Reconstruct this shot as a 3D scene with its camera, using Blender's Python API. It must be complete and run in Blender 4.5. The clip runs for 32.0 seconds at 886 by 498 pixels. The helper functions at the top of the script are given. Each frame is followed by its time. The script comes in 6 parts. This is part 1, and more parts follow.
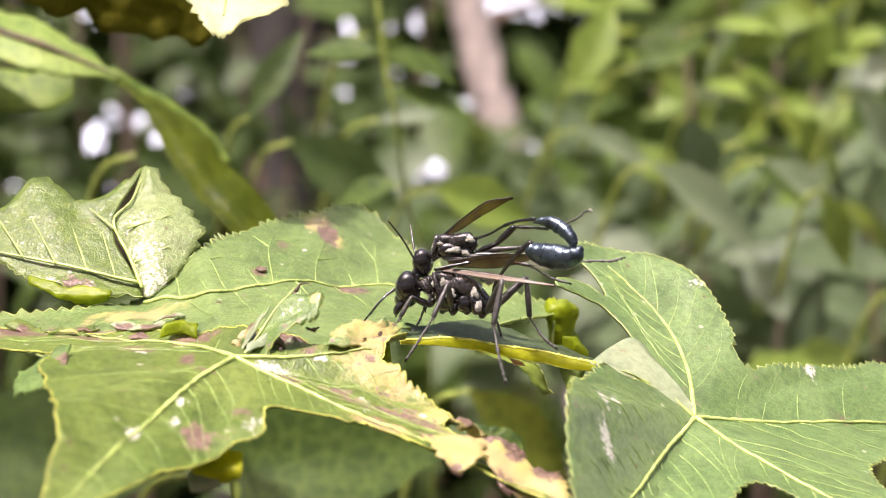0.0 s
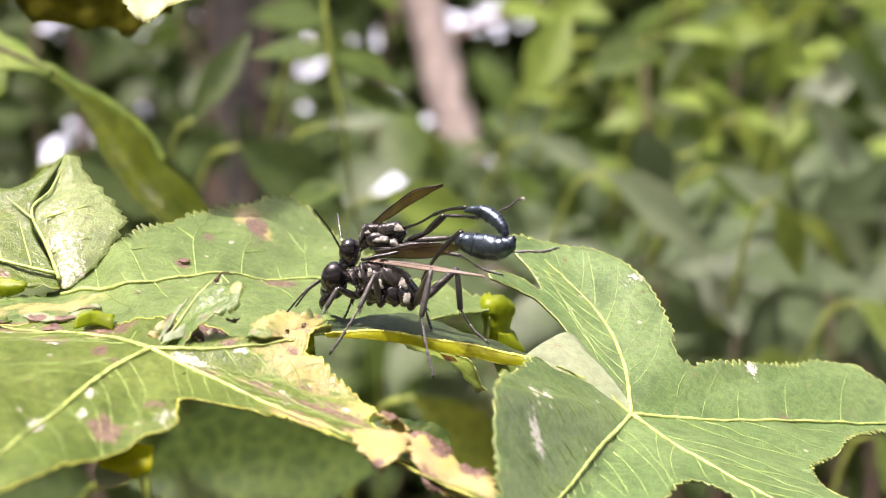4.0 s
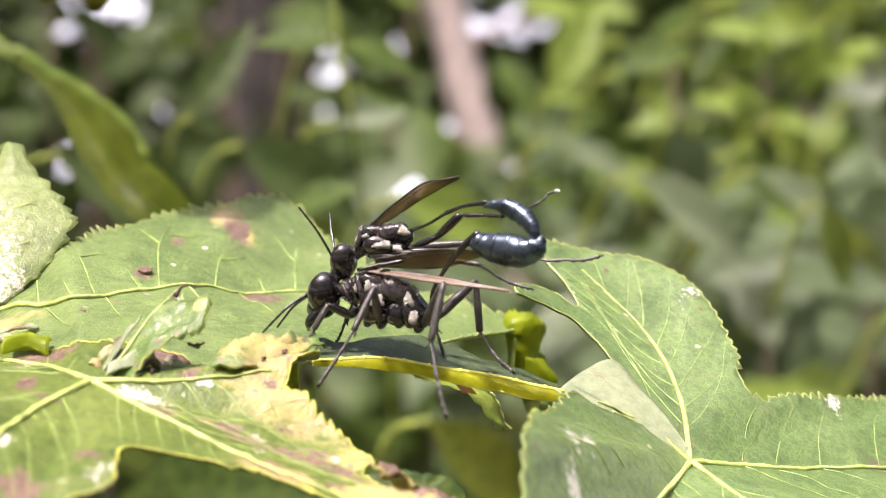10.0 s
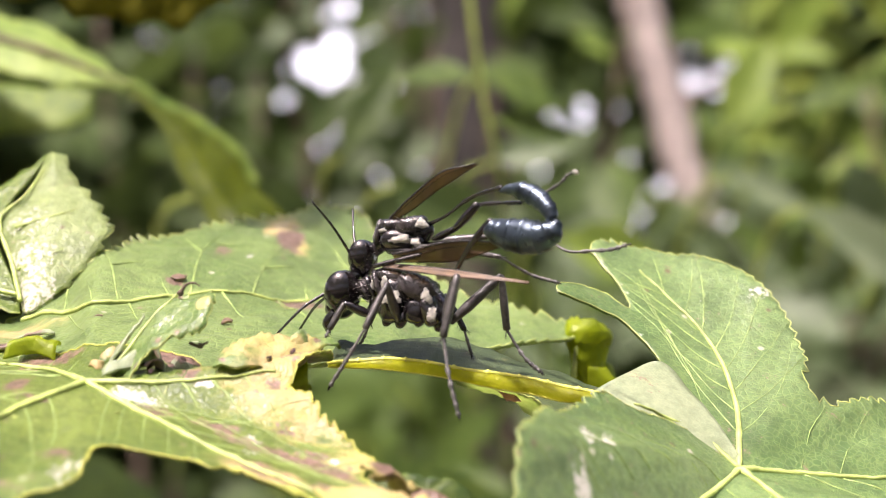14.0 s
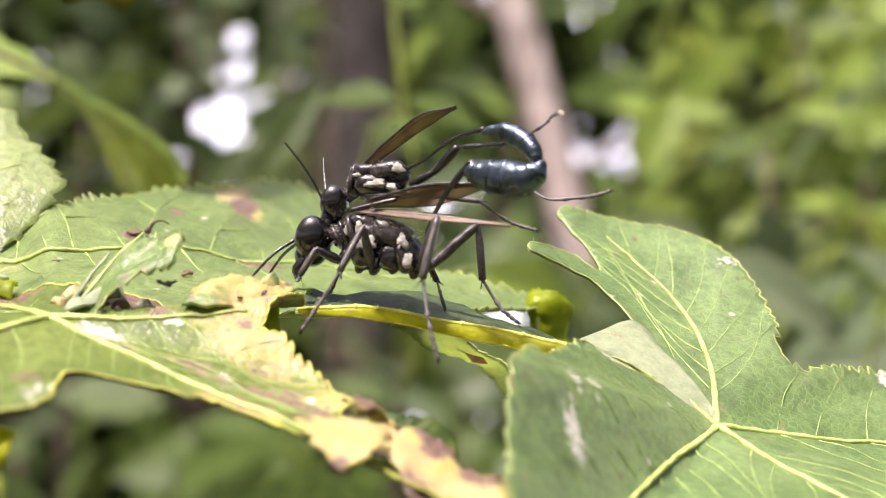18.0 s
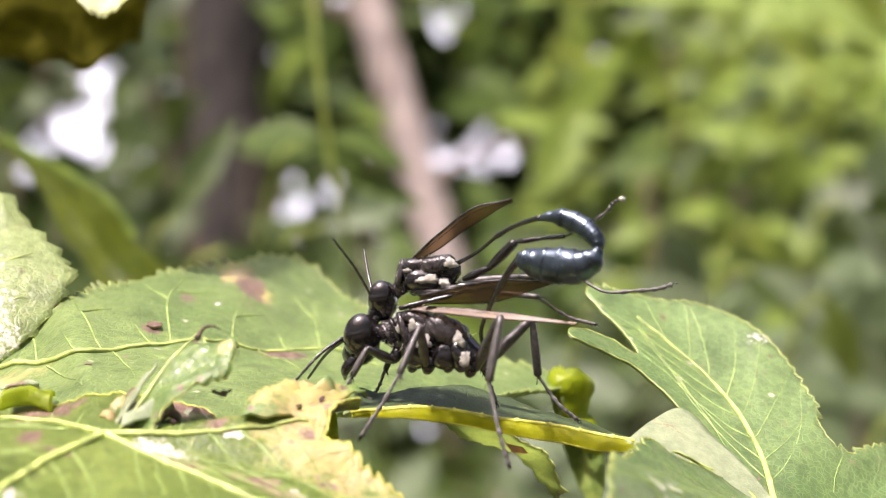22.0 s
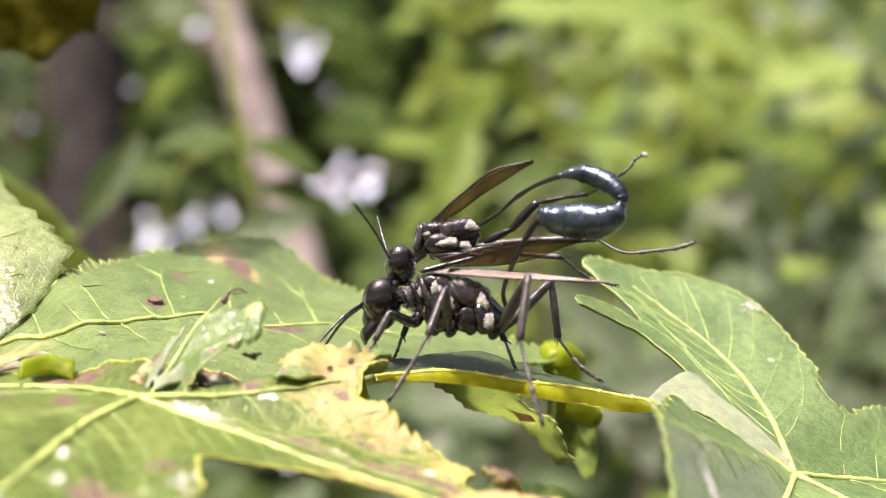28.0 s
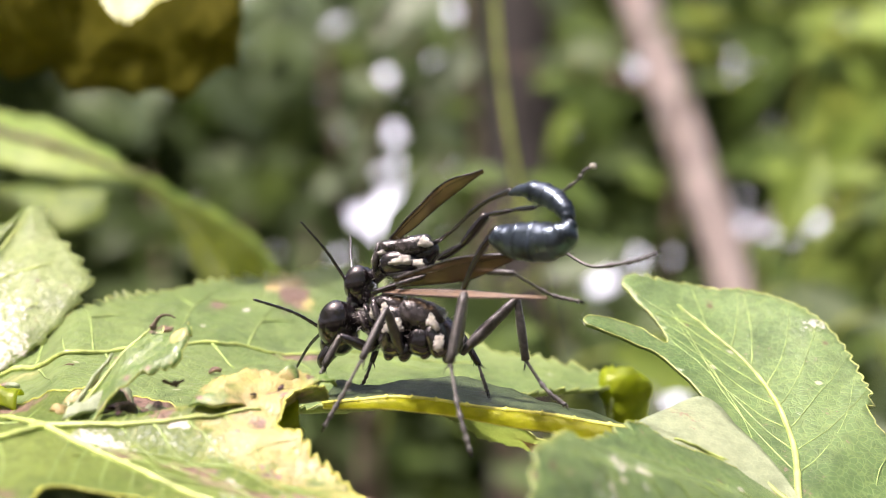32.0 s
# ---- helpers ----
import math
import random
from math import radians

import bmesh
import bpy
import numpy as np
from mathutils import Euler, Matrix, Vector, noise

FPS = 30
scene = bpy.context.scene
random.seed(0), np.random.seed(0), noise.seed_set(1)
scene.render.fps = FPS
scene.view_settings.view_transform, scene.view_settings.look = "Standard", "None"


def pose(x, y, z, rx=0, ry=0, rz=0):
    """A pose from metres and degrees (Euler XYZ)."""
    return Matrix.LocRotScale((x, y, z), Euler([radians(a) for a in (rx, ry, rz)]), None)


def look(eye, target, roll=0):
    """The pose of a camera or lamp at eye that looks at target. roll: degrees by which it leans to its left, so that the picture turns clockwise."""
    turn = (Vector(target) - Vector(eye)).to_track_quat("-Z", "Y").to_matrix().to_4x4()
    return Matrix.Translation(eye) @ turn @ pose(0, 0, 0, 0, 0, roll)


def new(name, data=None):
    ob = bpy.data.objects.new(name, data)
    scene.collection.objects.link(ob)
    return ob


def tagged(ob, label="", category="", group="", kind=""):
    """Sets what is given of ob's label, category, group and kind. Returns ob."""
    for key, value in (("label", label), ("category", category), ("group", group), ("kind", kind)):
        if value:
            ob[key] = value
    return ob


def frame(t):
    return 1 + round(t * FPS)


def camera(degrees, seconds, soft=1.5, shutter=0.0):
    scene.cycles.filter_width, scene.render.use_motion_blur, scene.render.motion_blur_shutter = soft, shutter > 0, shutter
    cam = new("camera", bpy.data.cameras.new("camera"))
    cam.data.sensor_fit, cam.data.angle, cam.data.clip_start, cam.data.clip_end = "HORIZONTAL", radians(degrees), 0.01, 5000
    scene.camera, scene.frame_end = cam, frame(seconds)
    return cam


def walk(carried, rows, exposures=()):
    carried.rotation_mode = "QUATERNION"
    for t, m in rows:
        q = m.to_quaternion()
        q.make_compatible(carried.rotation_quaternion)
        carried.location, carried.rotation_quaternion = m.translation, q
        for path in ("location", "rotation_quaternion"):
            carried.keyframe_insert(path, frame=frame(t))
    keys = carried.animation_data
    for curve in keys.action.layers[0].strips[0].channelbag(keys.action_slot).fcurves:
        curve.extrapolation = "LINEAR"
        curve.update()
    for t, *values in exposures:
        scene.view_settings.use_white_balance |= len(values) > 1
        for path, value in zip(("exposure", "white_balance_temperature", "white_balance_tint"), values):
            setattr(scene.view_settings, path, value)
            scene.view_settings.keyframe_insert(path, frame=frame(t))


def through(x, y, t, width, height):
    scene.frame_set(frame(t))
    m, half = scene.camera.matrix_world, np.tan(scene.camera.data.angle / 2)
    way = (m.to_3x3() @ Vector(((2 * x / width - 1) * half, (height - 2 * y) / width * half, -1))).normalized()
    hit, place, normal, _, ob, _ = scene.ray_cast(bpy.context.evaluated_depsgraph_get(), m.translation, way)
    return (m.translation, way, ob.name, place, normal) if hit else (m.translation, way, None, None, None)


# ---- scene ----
# The camera, hand-held close before the leaves: seconds, place in metres, then yaw, pitch and roll in degrees.
cam = camera(28.0, 32.0, soft=0.7)
PATH = (
    (0, -0.00262, -0.14829, 0.01156, -0.876, -3.02, 0.724),
    (0.5, -0.00174, -0.14329, 0.01014, -0.614, -2.807, 0.649),
    (1, -0.00061, -0.13937, 0.00869, -0.503, -2.592, 0.596),
    (1.5, -0.00034, -0.13962, 0.01005, -0.867, -2.297, 0.797),
    (2, 0.0009, -0.13973, 0.00877, -1.076, -2.228, 0.751),
    (2.5, 0.00039, -0.13902, 0.00809, -1.357, -2.237, 0.814),
    (3, 0.00204, -0.14062, 0.00916, -1.596, -2.238, 0.898),
    (3.5, 0.0012, -0.14171, 0.00896, -1.798, -2.353, 1.034),
    (5.5, -0.00316, -0.14797, 0.01014, -3.08, -2.497, 0.833),
    (6, -0.00473, -0.14852, 0.01047, -3.193, -2.526, 0.87),
    (6.5, -0.00196, -0.14705, 0.00857, -3.085, -2.539, 0.896),
    (7, -0.00149, -0.14623, 0.00905, -2.961, -2.684, 1.118),
    (7.5, -0.00387, -0.14457, 0.01049, -2.792, -2.713, 1.277),
    (8, -0.00233, -0.13968, 0.01055, -2.592, -2.712, 1.429),
    (8.5, -0.00455, -0.13399, 0.01134, -2.495, -2.589, 1.512),
    (9, -0.00256, -0.1259, 0.01041, -2.155, -2.455, 1.463),
    (9.5, -0.00055, -0.12107, 0.01057, -1.784, -2.375, 1.354),
    (10, 0.00164, -0.11552, 0.00795, -1.414, -2.222, 1.181),
    (10.5, 0.00266, -0.11475, 0.00862, -0.992, -2.292, 1.024),
    (11, 0.00189, -0.11781, 0.0086, -0.543, -2.474, 0.818),
    (11.5, 0.00268, -0.11711, 0.0081, -0.255, -2.577, 0.682),
    (12, 0.00424, -0.11584, 0.00674, 0.206, -2.682, 0.588),
    (12.5, 0.00271, -0.11692, 0.00813, 0.997, -2.527, 0.402),
    (13, 0.004, -0.11351, 0.00592, 2.317, -2.023, 0.258),
    (13.5, 0.01147, -0.10962, 0.00426, 4.268, -1.17, -0.07),
    (14, 0.01423, -0.10832, 0.00356, 5.8, -0.279, -0.053),
    (14.5, 0.01531, -0.1078, 0.00326, 6.793, 0.459, 0.115),
    (16.5, 0.01818, -0.10515, -0.00123, 6.589, 2.396, 1.333),
    (17, 0.01688, -0.10522, -0.00169, 5.733, 2.347, 1.394),
    (17.5, 0.01446, -0.1058, -0.002, 4.348, 2.178, 1.298),
    (18, 0.00865, -0.10569, -0.00396, 2.149, 2.033, 1.183),
    (18.5, 0.00203, -0.10735, -0.00298, 0.159, 1.806, 0.81),
    (19, 0.00092, -0.10652, -0.00234, -1.45, 1.872, 0.479),
    (19.5, -0.00264, -0.1065, -0.00181, -2.57, 2.118, 0.338),
    (20, -0.0041, -0.10656, -0.00141, -3.516, 2.408, 0.336),
    (20.5, -0.00238, -0.10632, -0.0011, -3.765, 2.467, 0.296),
    (21, -0.00328, -0.108, 0.00101, -3.6, 2.464, 0.194),
    (21.5, -0.00354, -0.10598, 0.00183, -3.197, 2.313, -0.029),
    (22, -0.00308, -0.10269, 0.00154, -2.532, 2.148, -0.196),
    (22.5, -0.00315, -0.09971, 0.00043, -1.902, 2.253, -0.477),
    (23, -0.00142, -0.09825, 0.00028, -1.512, 2.29, -0.623),
    (23.5, -3e-05, -0.09873, -0.0007, -1.324, 2.353, -0.68),
    (24, -8e-05, -0.0987, -0.00154, -1.421, 2.179, -0.649),
    (24.5, -0.00033, -0.09808, -0.00152, -2.418, 2.134, -0.429),
    (25, -0.00418, -0.09769, -0.00388, -4.347, 2.541, -0.426),
    (25.5, -0.01228, -0.10161, 0.00143, -6.8, 1.479, -0.067),
    (27.5, -0.01361, -0.10098, -0.00262, -8.604, 3.223, -1.048),
    (28, -0.01245, -0.10153, -0.00236, -7.113, 3.138, -1.218),
    (28.5, -0.01031, -0.0996, -0.0027, -7.028, 3.109, -1.51),
    (29, -0.00887, -0.09923, -0.00217, -6.126, 2.973, -1.892),
    (29.5, -0.00595, -0.09937, -0.00255, -4.714, 3.031, -2.169),
    (30, 0.0002, -0.09961, -0.00156, -1.75, 3.196, -2.489),
    (30.5, 0.0032, -0.09776, -0.0033, 0.077, 3.657, -2.306),
    (31, 0.0074, -0.09769, -0.00273, 3.028, 3.801, -2.283),
    (31.5, 0.01149, -0.09675, -0.00225, 5.221, 3.991, -2.397),
    (32, 0.01554, -0.09508, -0.00393, 7.576, 4.824, -1.852),
)
walk(cam, [(t, pose(x, y, z, 90 + pitch, 0, yaw) @ pose(0, 0, 0, 0, 0, roll)) for t, x, y, z, yaw, pitch, roll in PATH],
     exposures=((0, 0.93, 6500, 26), (32, 0.93, 6500, 26)))
cam.data.dof.use_dof = True
cam.data.dof.focus_distance = 0.112
cam.data.dof.aperture_fstop = 39.0

# ---- light: a high, slightly hazy sun over a forest edge ----
SUN_EL, SUN_AZ = 68.0, 222.0            # degrees; the azimuth is counted clockwise from +y
world = bpy.data.worlds.new("world")
scene.world = world
world.use_nodes = True
wn = world.node_tree
sky = wn.nodes.new("ShaderNodeTexSky")
sky.sky_type, sky.sun_disc = "NISHITA", False
sky.sun_elevation, sky.sun_rotation = radians(SUN_EL), radians(SUN_AZ)
sky.dust_density, sky.air_density, sky.ozone_density = 8.0, 1.0, 0.5
wn.nodes["Background"].inputs["Strength"].default_value = 0.15
wn.links.new(sky.outputs[0], wn.nodes["Background"].inputs["Color"])
sun = new("sun", bpy.data.lights.new("sun", "SUN"))
sun.data.energy, sun.data.angle, sun.data.color = 4.4, radians(2.5), (1.0, 0.96, 0.88)
SUN_DIR = Vector((math.sin(radians(SUN_AZ)) * math.cos(radians(SUN_EL)), math.cos(radians(SUN_AZ)) * math.cos(radians(SUN_EL)), math.sin(radians(SUN_EL))))
sun.matrix_world = look(SUN_DIR * 5, (0, 0, 0))

# ---- helpers ----
CM = 0.01
from mathutils.geometry import delaunay_2d_cdt as mathutils_delaunay


def V(x, y, z):
    """A place given in centimetres."""
    return Vector((x * CM, y * CM, z * CM))


def thing(name, origin, label, category, group="", kind=""):
    """An empty at the base of a thing, which carries its parts."""
    ob = new(name)
    ob.location = origin
    ob.empty_display_size = 0.005
    return tagged(ob, label, category, group, kind)


def world_of(ob):
    p = Vector(ob.location)
    return p + world_of(ob.parent) if ob.parent else p


def part(name, bm, material, parent=None, label="", origin=None, smooth=True):
    """Links a bmesh, whose points are given in the world, as one mesh object under a thing or a part."""
    base = world_of(parent) if parent else Vector((0, 0, 0))
    o = Vector(origin) if origin is not None else base
    bmesh.ops.translate(bm, verts=bm.verts, vec=-o)
    me = bpy.data.meshes.new(name)
    bm.to_mesh(me)
    bm.free()
    if smooth:
        me.shade_smooth()
    me.materials.append(material)
    ob = new(name, me)
    ob.parent = parent
    ob.location = o - base
    return tagged(ob, label) if label else ob


def spline(points, n):
    """A smooth curve through the points, n steps between each two."""
    pts = [Vector(p) for p in points]
    pts = [2 * pts[0] - pts[1]] + pts + [2 * pts[-1] - pts[-2]]
    out = []
    for i in range(1, len(pts) - 2):
        a, b, c, d = pts[i - 1 : i + 3]
        for k in range(n):
            t = k / n
            out.append(0.5 * (2 * b + (c - a) * t + (2 * a - 5 * b + 4 * c - d) * t * t + (3 * b - a - 3 * c + d) * t**3))
    out.append(pts[-2].copy())
    return out


def along(values, n):
    """The values given at a curve's points, at each of its steps."""
    out = []
    for a, b in zip(values, values[1:]):
        out += [a + (b - a) * (0.5 - 0.5 * math.cos(math.pi * k / n)) for k in range(n)]
    return out + [values[-1]]


def tube(bm, points, radii, seg=8, steps=5, flat=1.0, side=None, rough=0.0):
    """A tapered tube through the points with closed, rounded ends. flat: how much thinner it is along side."""
    line, rad = spline(points, steps), along(radii, steps)
    rings = []
    ref = Vector(side) if side else Vector((0.13, 0.97, 0.2))
    for i, (p, r) in enumerate(zip(line, rad)):
        d = (line[min(i + 1, len(line) - 1)] - line[max(i - 1, 0)]).normalized()
        u = (ref - d * ref.dot(d)).normalized()
        v = d.cross(u)
        k = 1 + rough * (random.random() - 0.5)
        rings.append([bm.verts.new(p + (u * math.cos(a) * flat + v * math.sin(a)) * r * k) for a in (2 * math.pi * j / seg for j in range(seg))])
    for a, b in zip(rings, rings[1:]):
        for j in range(seg):
            bm.faces.new((a[j], a[(j + 1) % seg], b[(j + 1) % seg], b[j]))
    for ring, q in ((rings[0][::-1], line[0] + (line[0] - line[1]).normalized() * rad[0] * 0.5), (rings[-1], line[-1] + (line[-1] - line[-2]).normalized() * rad[-1] * 0.5)):
        tip = bm.verts.new(q)
        for j in range(seg):
            bm.faces.new((ring[j], ring[(j + 1) % seg], tip))
    return bm


def ball(bm, centre, size, turn=(0, 0, 0), seg=24, rings=16):
    """A rounded lump: half sizes in metres, turned by degrees."""
    m = Matrix.Translation(centre) @ Euler([radians(a) for a in turn]).to_matrix().to_4x4() @ Matrix.Diagonal((*size, 1))
    bmesh.ops.create_uvsphere(bm, u_segments=seg, v_segments=rings, radius=1, matrix=m)
    return bm


# ---- materials ----
def material(name):
    m = bpy.data.materials.new(name)
    m.use_nodes = True
    return m, m.node_tree.nodes, m.node_tree.links, m.node_tree.nodes["Principled BSDF"]


def node(nodes, links, kind, ins=None, **props):
    n = nodes.new(kind)
    for k, v in (ins or {}).items():
        if isinstance(v, bpy.types.NodeSocket):
            links.new(v, n.inputs[k])
        else:
            n.inputs[k].default_value = v
    if "op" in props:
        n.operation = props["op"]
    if "feature" in props:
        n.feature = props["feature"]
    return n


def mixed(nodes, links, fac, a, b):
    n = nodes.new("ShaderNodeMix")
    n.data_type = "RGBA"
    for sock, v in ((n.inputs[0], fac), (n.inputs[6], a), (n.inputs[7], b)):
        if isinstance(v, bpy.types.NodeSocket):
            links.new(v, sock)
        else:
            sock.default_value = v if not isinstance(v, tuple) or len(v) == 4 else (*v, 1)
    return n.outputs[2]


def stepped(nodes, links, value, low, high):
    n = nodes.new("ShaderNodeMapRange")
    n.interpolation_type = "SMOOTHSTEP"
    links.new(value, n.inputs[0])
    n.inputs[1].default_value, n.inputs[2].default_value = low, high
    return n.outputs[0]


def bumped(nodes, links, bsdf, height, strength, distance):
    b = node(nodes, links, "ShaderNodeBump", {"Height": height, "Strength": strength, "Distance": distance})
    links.new(b.outputs[0], bsdf.inputs["Normal"])
    return b.outputs[0]


def leaf_surface(name, dark, light, glow, rough=0.42, tint=False, through=0.35, cells=900.0, gloss=0.5, velvet=0.0, mottle=0.6, relief=0.42):
    """Leaf blade: a net of fine veins, uneven green, waxy gloss, light that passes through. tint: yellow, brown and
    pale stains of the blade, with one pale mark painted for sheen.
    """
    m, n, l, b = material(name)
    co = n.new("ShaderNodeTexCoord").outputs["Object"]
    warp = node(n, l, "ShaderNodeTexNoise", {"Vector": co, "Scale": 500.0, "Detail": 2.0}).outputs["Color"]
    bent = node(n, l, "ShaderNodeVectorMath", {0: co, 1: node(n, l, "ShaderNodeVectorMath", {0: warp, 1: (0.0011, 0.0011, 0.0011)}, op="MULTIPLY").outputs[0]}, op="ADD").outputs[0]
    big = node(n, l, "ShaderNodeTexNoise", {"Vector": co, "Scale": 90.0, "Detail": 4.0}).outputs[0]
    fine = node(n, l, "ShaderNodeTexNoise", {"Vector": co, "Scale": 1500.0, "Detail": 3.0}).outputs[0]
    net = node(n, l, "ShaderNodeTexVoronoi", {"Vector": bent, "Scale": cells}, feature="DISTANCE_TO_EDGE").outputs[0]
    net2 = node(n, l, "ShaderNodeTexVoronoi", {"Vector": bent, "Scale": cells * 0.26}, feature="DISTANCE_TO_EDGE").outputs[0]
    vein = node(n, l, "ShaderNodeMath", {0: stepped(n, l, net, 0.14, 0.0), 1: 0.5}, op="MULTIPLY").outputs[0]
    vein2 = node(n, l, "ShaderNodeMath", {0: stepped(n, l, net2, 0.05, 0.0), 1: 0.36}, op="MULTIPLY").outputs[0]
    vein = node(n, l, "ShaderNodeMath", {0: vein, 1: vein2}, op="MAXIMUM").outputs[0]
    col = mixed(n, l, stepped(n, l, big, 0.3, 0.7), dark, light)
    col = mixed(n, l, node(n, l, "ShaderNodeMath", {0: vein, 1: 0.8}, op="MULTIPLY").outputs[0], col, glow)
    fleck = node(n, l, "ShaderNodeTexNoise", {"Vector": co, "Scale": 330.0, "Detail": 5.0, "Roughness": 0.7}).outputs[0]
    col = mixed(n, l, node(n, l, "ShaderNodeMath", {0: stepped(n, l, fleck, 0.48, 0.70), 1: mottle}, op="MULTIPLY").outputs[0], col, tuple(0.5 * v for v in dark))
    col = mixed(n, l, node(n, l, "ShaderNodeMath", {0: stepped(n, l, fine, 0.4, 0.68), 1: 0.4}, op="MULTIPLY").outputs[0], col, tuple(0.55 * v for v in dark))
    if tint:
        att = n.new("ShaderNodeAttribute")
        att.attribute_name = "stain"
        sep = node(n, l, "ShaderNodeSeparateColor", {"Color": att.outputs["Color"]})
        blot = node(n, l, "ShaderNodeTexNoise", {"Vector": co, "Scale": 520.0, "Detail": 5.0, "Roughness": 0.65}).outputs[0]
        off = node(n, l, "ShaderNodeMath", {0: blot, 1: -0.5}, op="ADD").outputs[0]
        scurf = node(n, l, "ShaderNodeTexNoise", {"Vector": co, "Scale": 2600.0, "Detail": 4.0, "Roughness": 0.7}).outputs[0]
        off2 = node(n, l, "ShaderNodeMath", {0: scurf, 1: -0.5}, op="ADD").outputs[0]

        offs = node(n, l, "ShaderNodeMath", {0: off, 1: node(n, l, "ShaderNodeMath", {0: off2, 1: 0.7}, op="MULTIPLY").outputs[0]}, op="ADD").outputs[0]

        def mask(i, low, high, k):
            a = node(n, l, "ShaderNodeMath", {0: off2 if i == 2 else off if i == 0 else offs, 1: k}, op="MULTIPLY").outputs[0]
            return stepped(n, l, node(n, l, "ShaderNodeMath", {0: sep.outputs[i], 1: a}, op="ADD").outputs[0], low, high)
        speck = node(n, l, "ShaderNodeTexVoronoi", {"Vector": co, "Scale": 230.0}, feature="F1").outputs[0]
        col = mixed(n, l, stepped(n, l, speck, 0.065, 0.04), col, (0.16, 0.10, 0.06))
        pale = node(n, l, "ShaderNodeTexVoronoi", {"Vector": co, "Scale": 310.0, "Randomness": 1.0}, feature="F1").outputs[0]
        col = mixed(n, l, stepped(n, l, pale, 0.09, 0.05), col, (0.55, 0.55, 0.40))
        yellow = mixed(n, l, stepped(n, l, fleck, 0.38, 0.62), mixed(n, l, big, (0.46, 0.44, 0.11), (0.60, 0.53, 0.21)), (0.54, 0.41, 0.19))
        col = mixed(n, l, mask(0, 0.22, 0.60, 1.6), col, yellow)
        brown = mixed(n, l, stepped(n, l, scurf, 0.3, 0.7), (0.075, 0.042, 0.036), (0.36, 0.235, 0.18))
        col = mixed(n, l, mask(2, 0.42, 0.6, 2.2), col, (0.70, 0.68, 0.60))
        col = mixed(n, l, mask(1, 0.34, 0.50, 1.9), col, brown)
    b.inputs["Specular IOR Level"].default_value = gloss
    l.new(col, b.inputs["Base Color"])
    l.new(node(n, l, "ShaderNodeMapRange", {0: fine, 3: rough - 0.1, 4: rough + 0.15}).outputs[0], b.inputs["Roughness"])
    h = node(n, l, "ShaderNodeMath", {0: fine, 1: node(n, l, "ShaderNodeMath", {0: vein, 1: -0.5}, op="MULTIPLY").outputs[0]}, op="ADD").outputs[0]
    mid = node(n, l, "ShaderNodeTexNoise", {"Vector": co, "Scale": 300.0, "Detail": 2.0}).outputs[0]
    h = node(n, l, "ShaderNodeMath", {0: h, 1: node(n, l, "ShaderNodeMath", {0: mid, 1: 1.8}, op="MULTIPLY").outputs[0]}, op="ADD").outputs[0]
    norm = bumped(n, l, b, h, relief, 0.00026)
    b.inputs["Sheen Weight"].default_value = velvet
    b.inputs["Sheen Roughness"].default_value = 0.4
    tr = node(n, l, "ShaderNodeBsdfTranslucent", {"Color": mixed(n, l, 0.65, col, glow), "Normal": norm})
    mix = node(n, l, "ShaderNodeMixShader", {0: through, 1: b.outputs[0], 2: tr.outputs[0]})
    l.new(mix.outputs[0], n["Material Output"].inputs["Surface"])
    return m


def plain(name, colour, rough=0.5, metal=0.0, scale=400.0, vary=0.35, bump=0.2, depth=0.0001, coat=0.0, sheen=0.0):
    """One kind of stuff with grain at two scales."""
    m, n, l, b = material(name)
    co = n.new("ShaderNodeTexCoord").outputs["Object"]
    a = node(n, l, "ShaderNodeTexNoise", {"Vector": co, "Scale": scale, "Detail": 6.0}).outputs[0]
    c = node(n, l, "ShaderNodeTexNoise", {"Vector": co, "Scale": scale * 6, "Detail": 3.0}).outputs[0]
    low, high = (tuple(v * (1 - vary) for v in colour), tuple(min(1, v * (1 + vary)) for v in colour))
    col = mixed(n, l, stepped(n, l, a, 0.3, 0.7), low, high)
    l.new(col, b.inputs["Base Color"])
    b.inputs["Metallic"].default_value = metal
    b.inputs["Coat Weight"].default_value = coat
    b.inputs["Sheen Weight"].default_value = sheen
    l.new(node(n, l, "ShaderNodeMapRange", {0: c, 3: rough * 0.75, 4: min(1, rough * 1.3)}).outputs[0], b.inputs["Roughness"])
    bumped(n, l, b, node(n, l, "ShaderNodeMath", {0: a, 1: c}, op="ADD").outputs[0], bump, depth)
    return m


LEAF_MAIN = leaf_surface("leaf_blade", (0.10, 0.20, 0.045), (0.185, 0.295, 0.085), (0.44, 0.53, 0.16), rough=0.38, tint=True, cells=2400.0, relief=0.4)
# Darker grey-green blade: the shade under the wasps is put into its colour.
LEAF_PERCH_SHADED = leaf_surface("leaf_perch_shaded", (0.055, 0.09, 0.038), (0.10, 0.145, 0.065), (0.17, 0.22, 0.09), rough=0.34, gloss=0.6, tint=True, cells=2400.0, relief=0.35)
LEAF_GLOW = leaf_surface("leaf_thin_pale", (0.28, 0.38, 0.13), (0.40, 0.50, 0.2), (0.6, 0.68, 0.3), rough=0.42, tint=True, through=0.75, cells=2400.0, relief=0.3, mottle=0.25)
LEAF_FRESH = leaf_surface("leaf_fresh", (0.105, 0.20, 0.045), (0.21, 0.315, 0.095), (0.44, 0.53, 0.16), velvet=0.28, rough=0.33, gloss=0.6, tint=True, cells=2400.0)
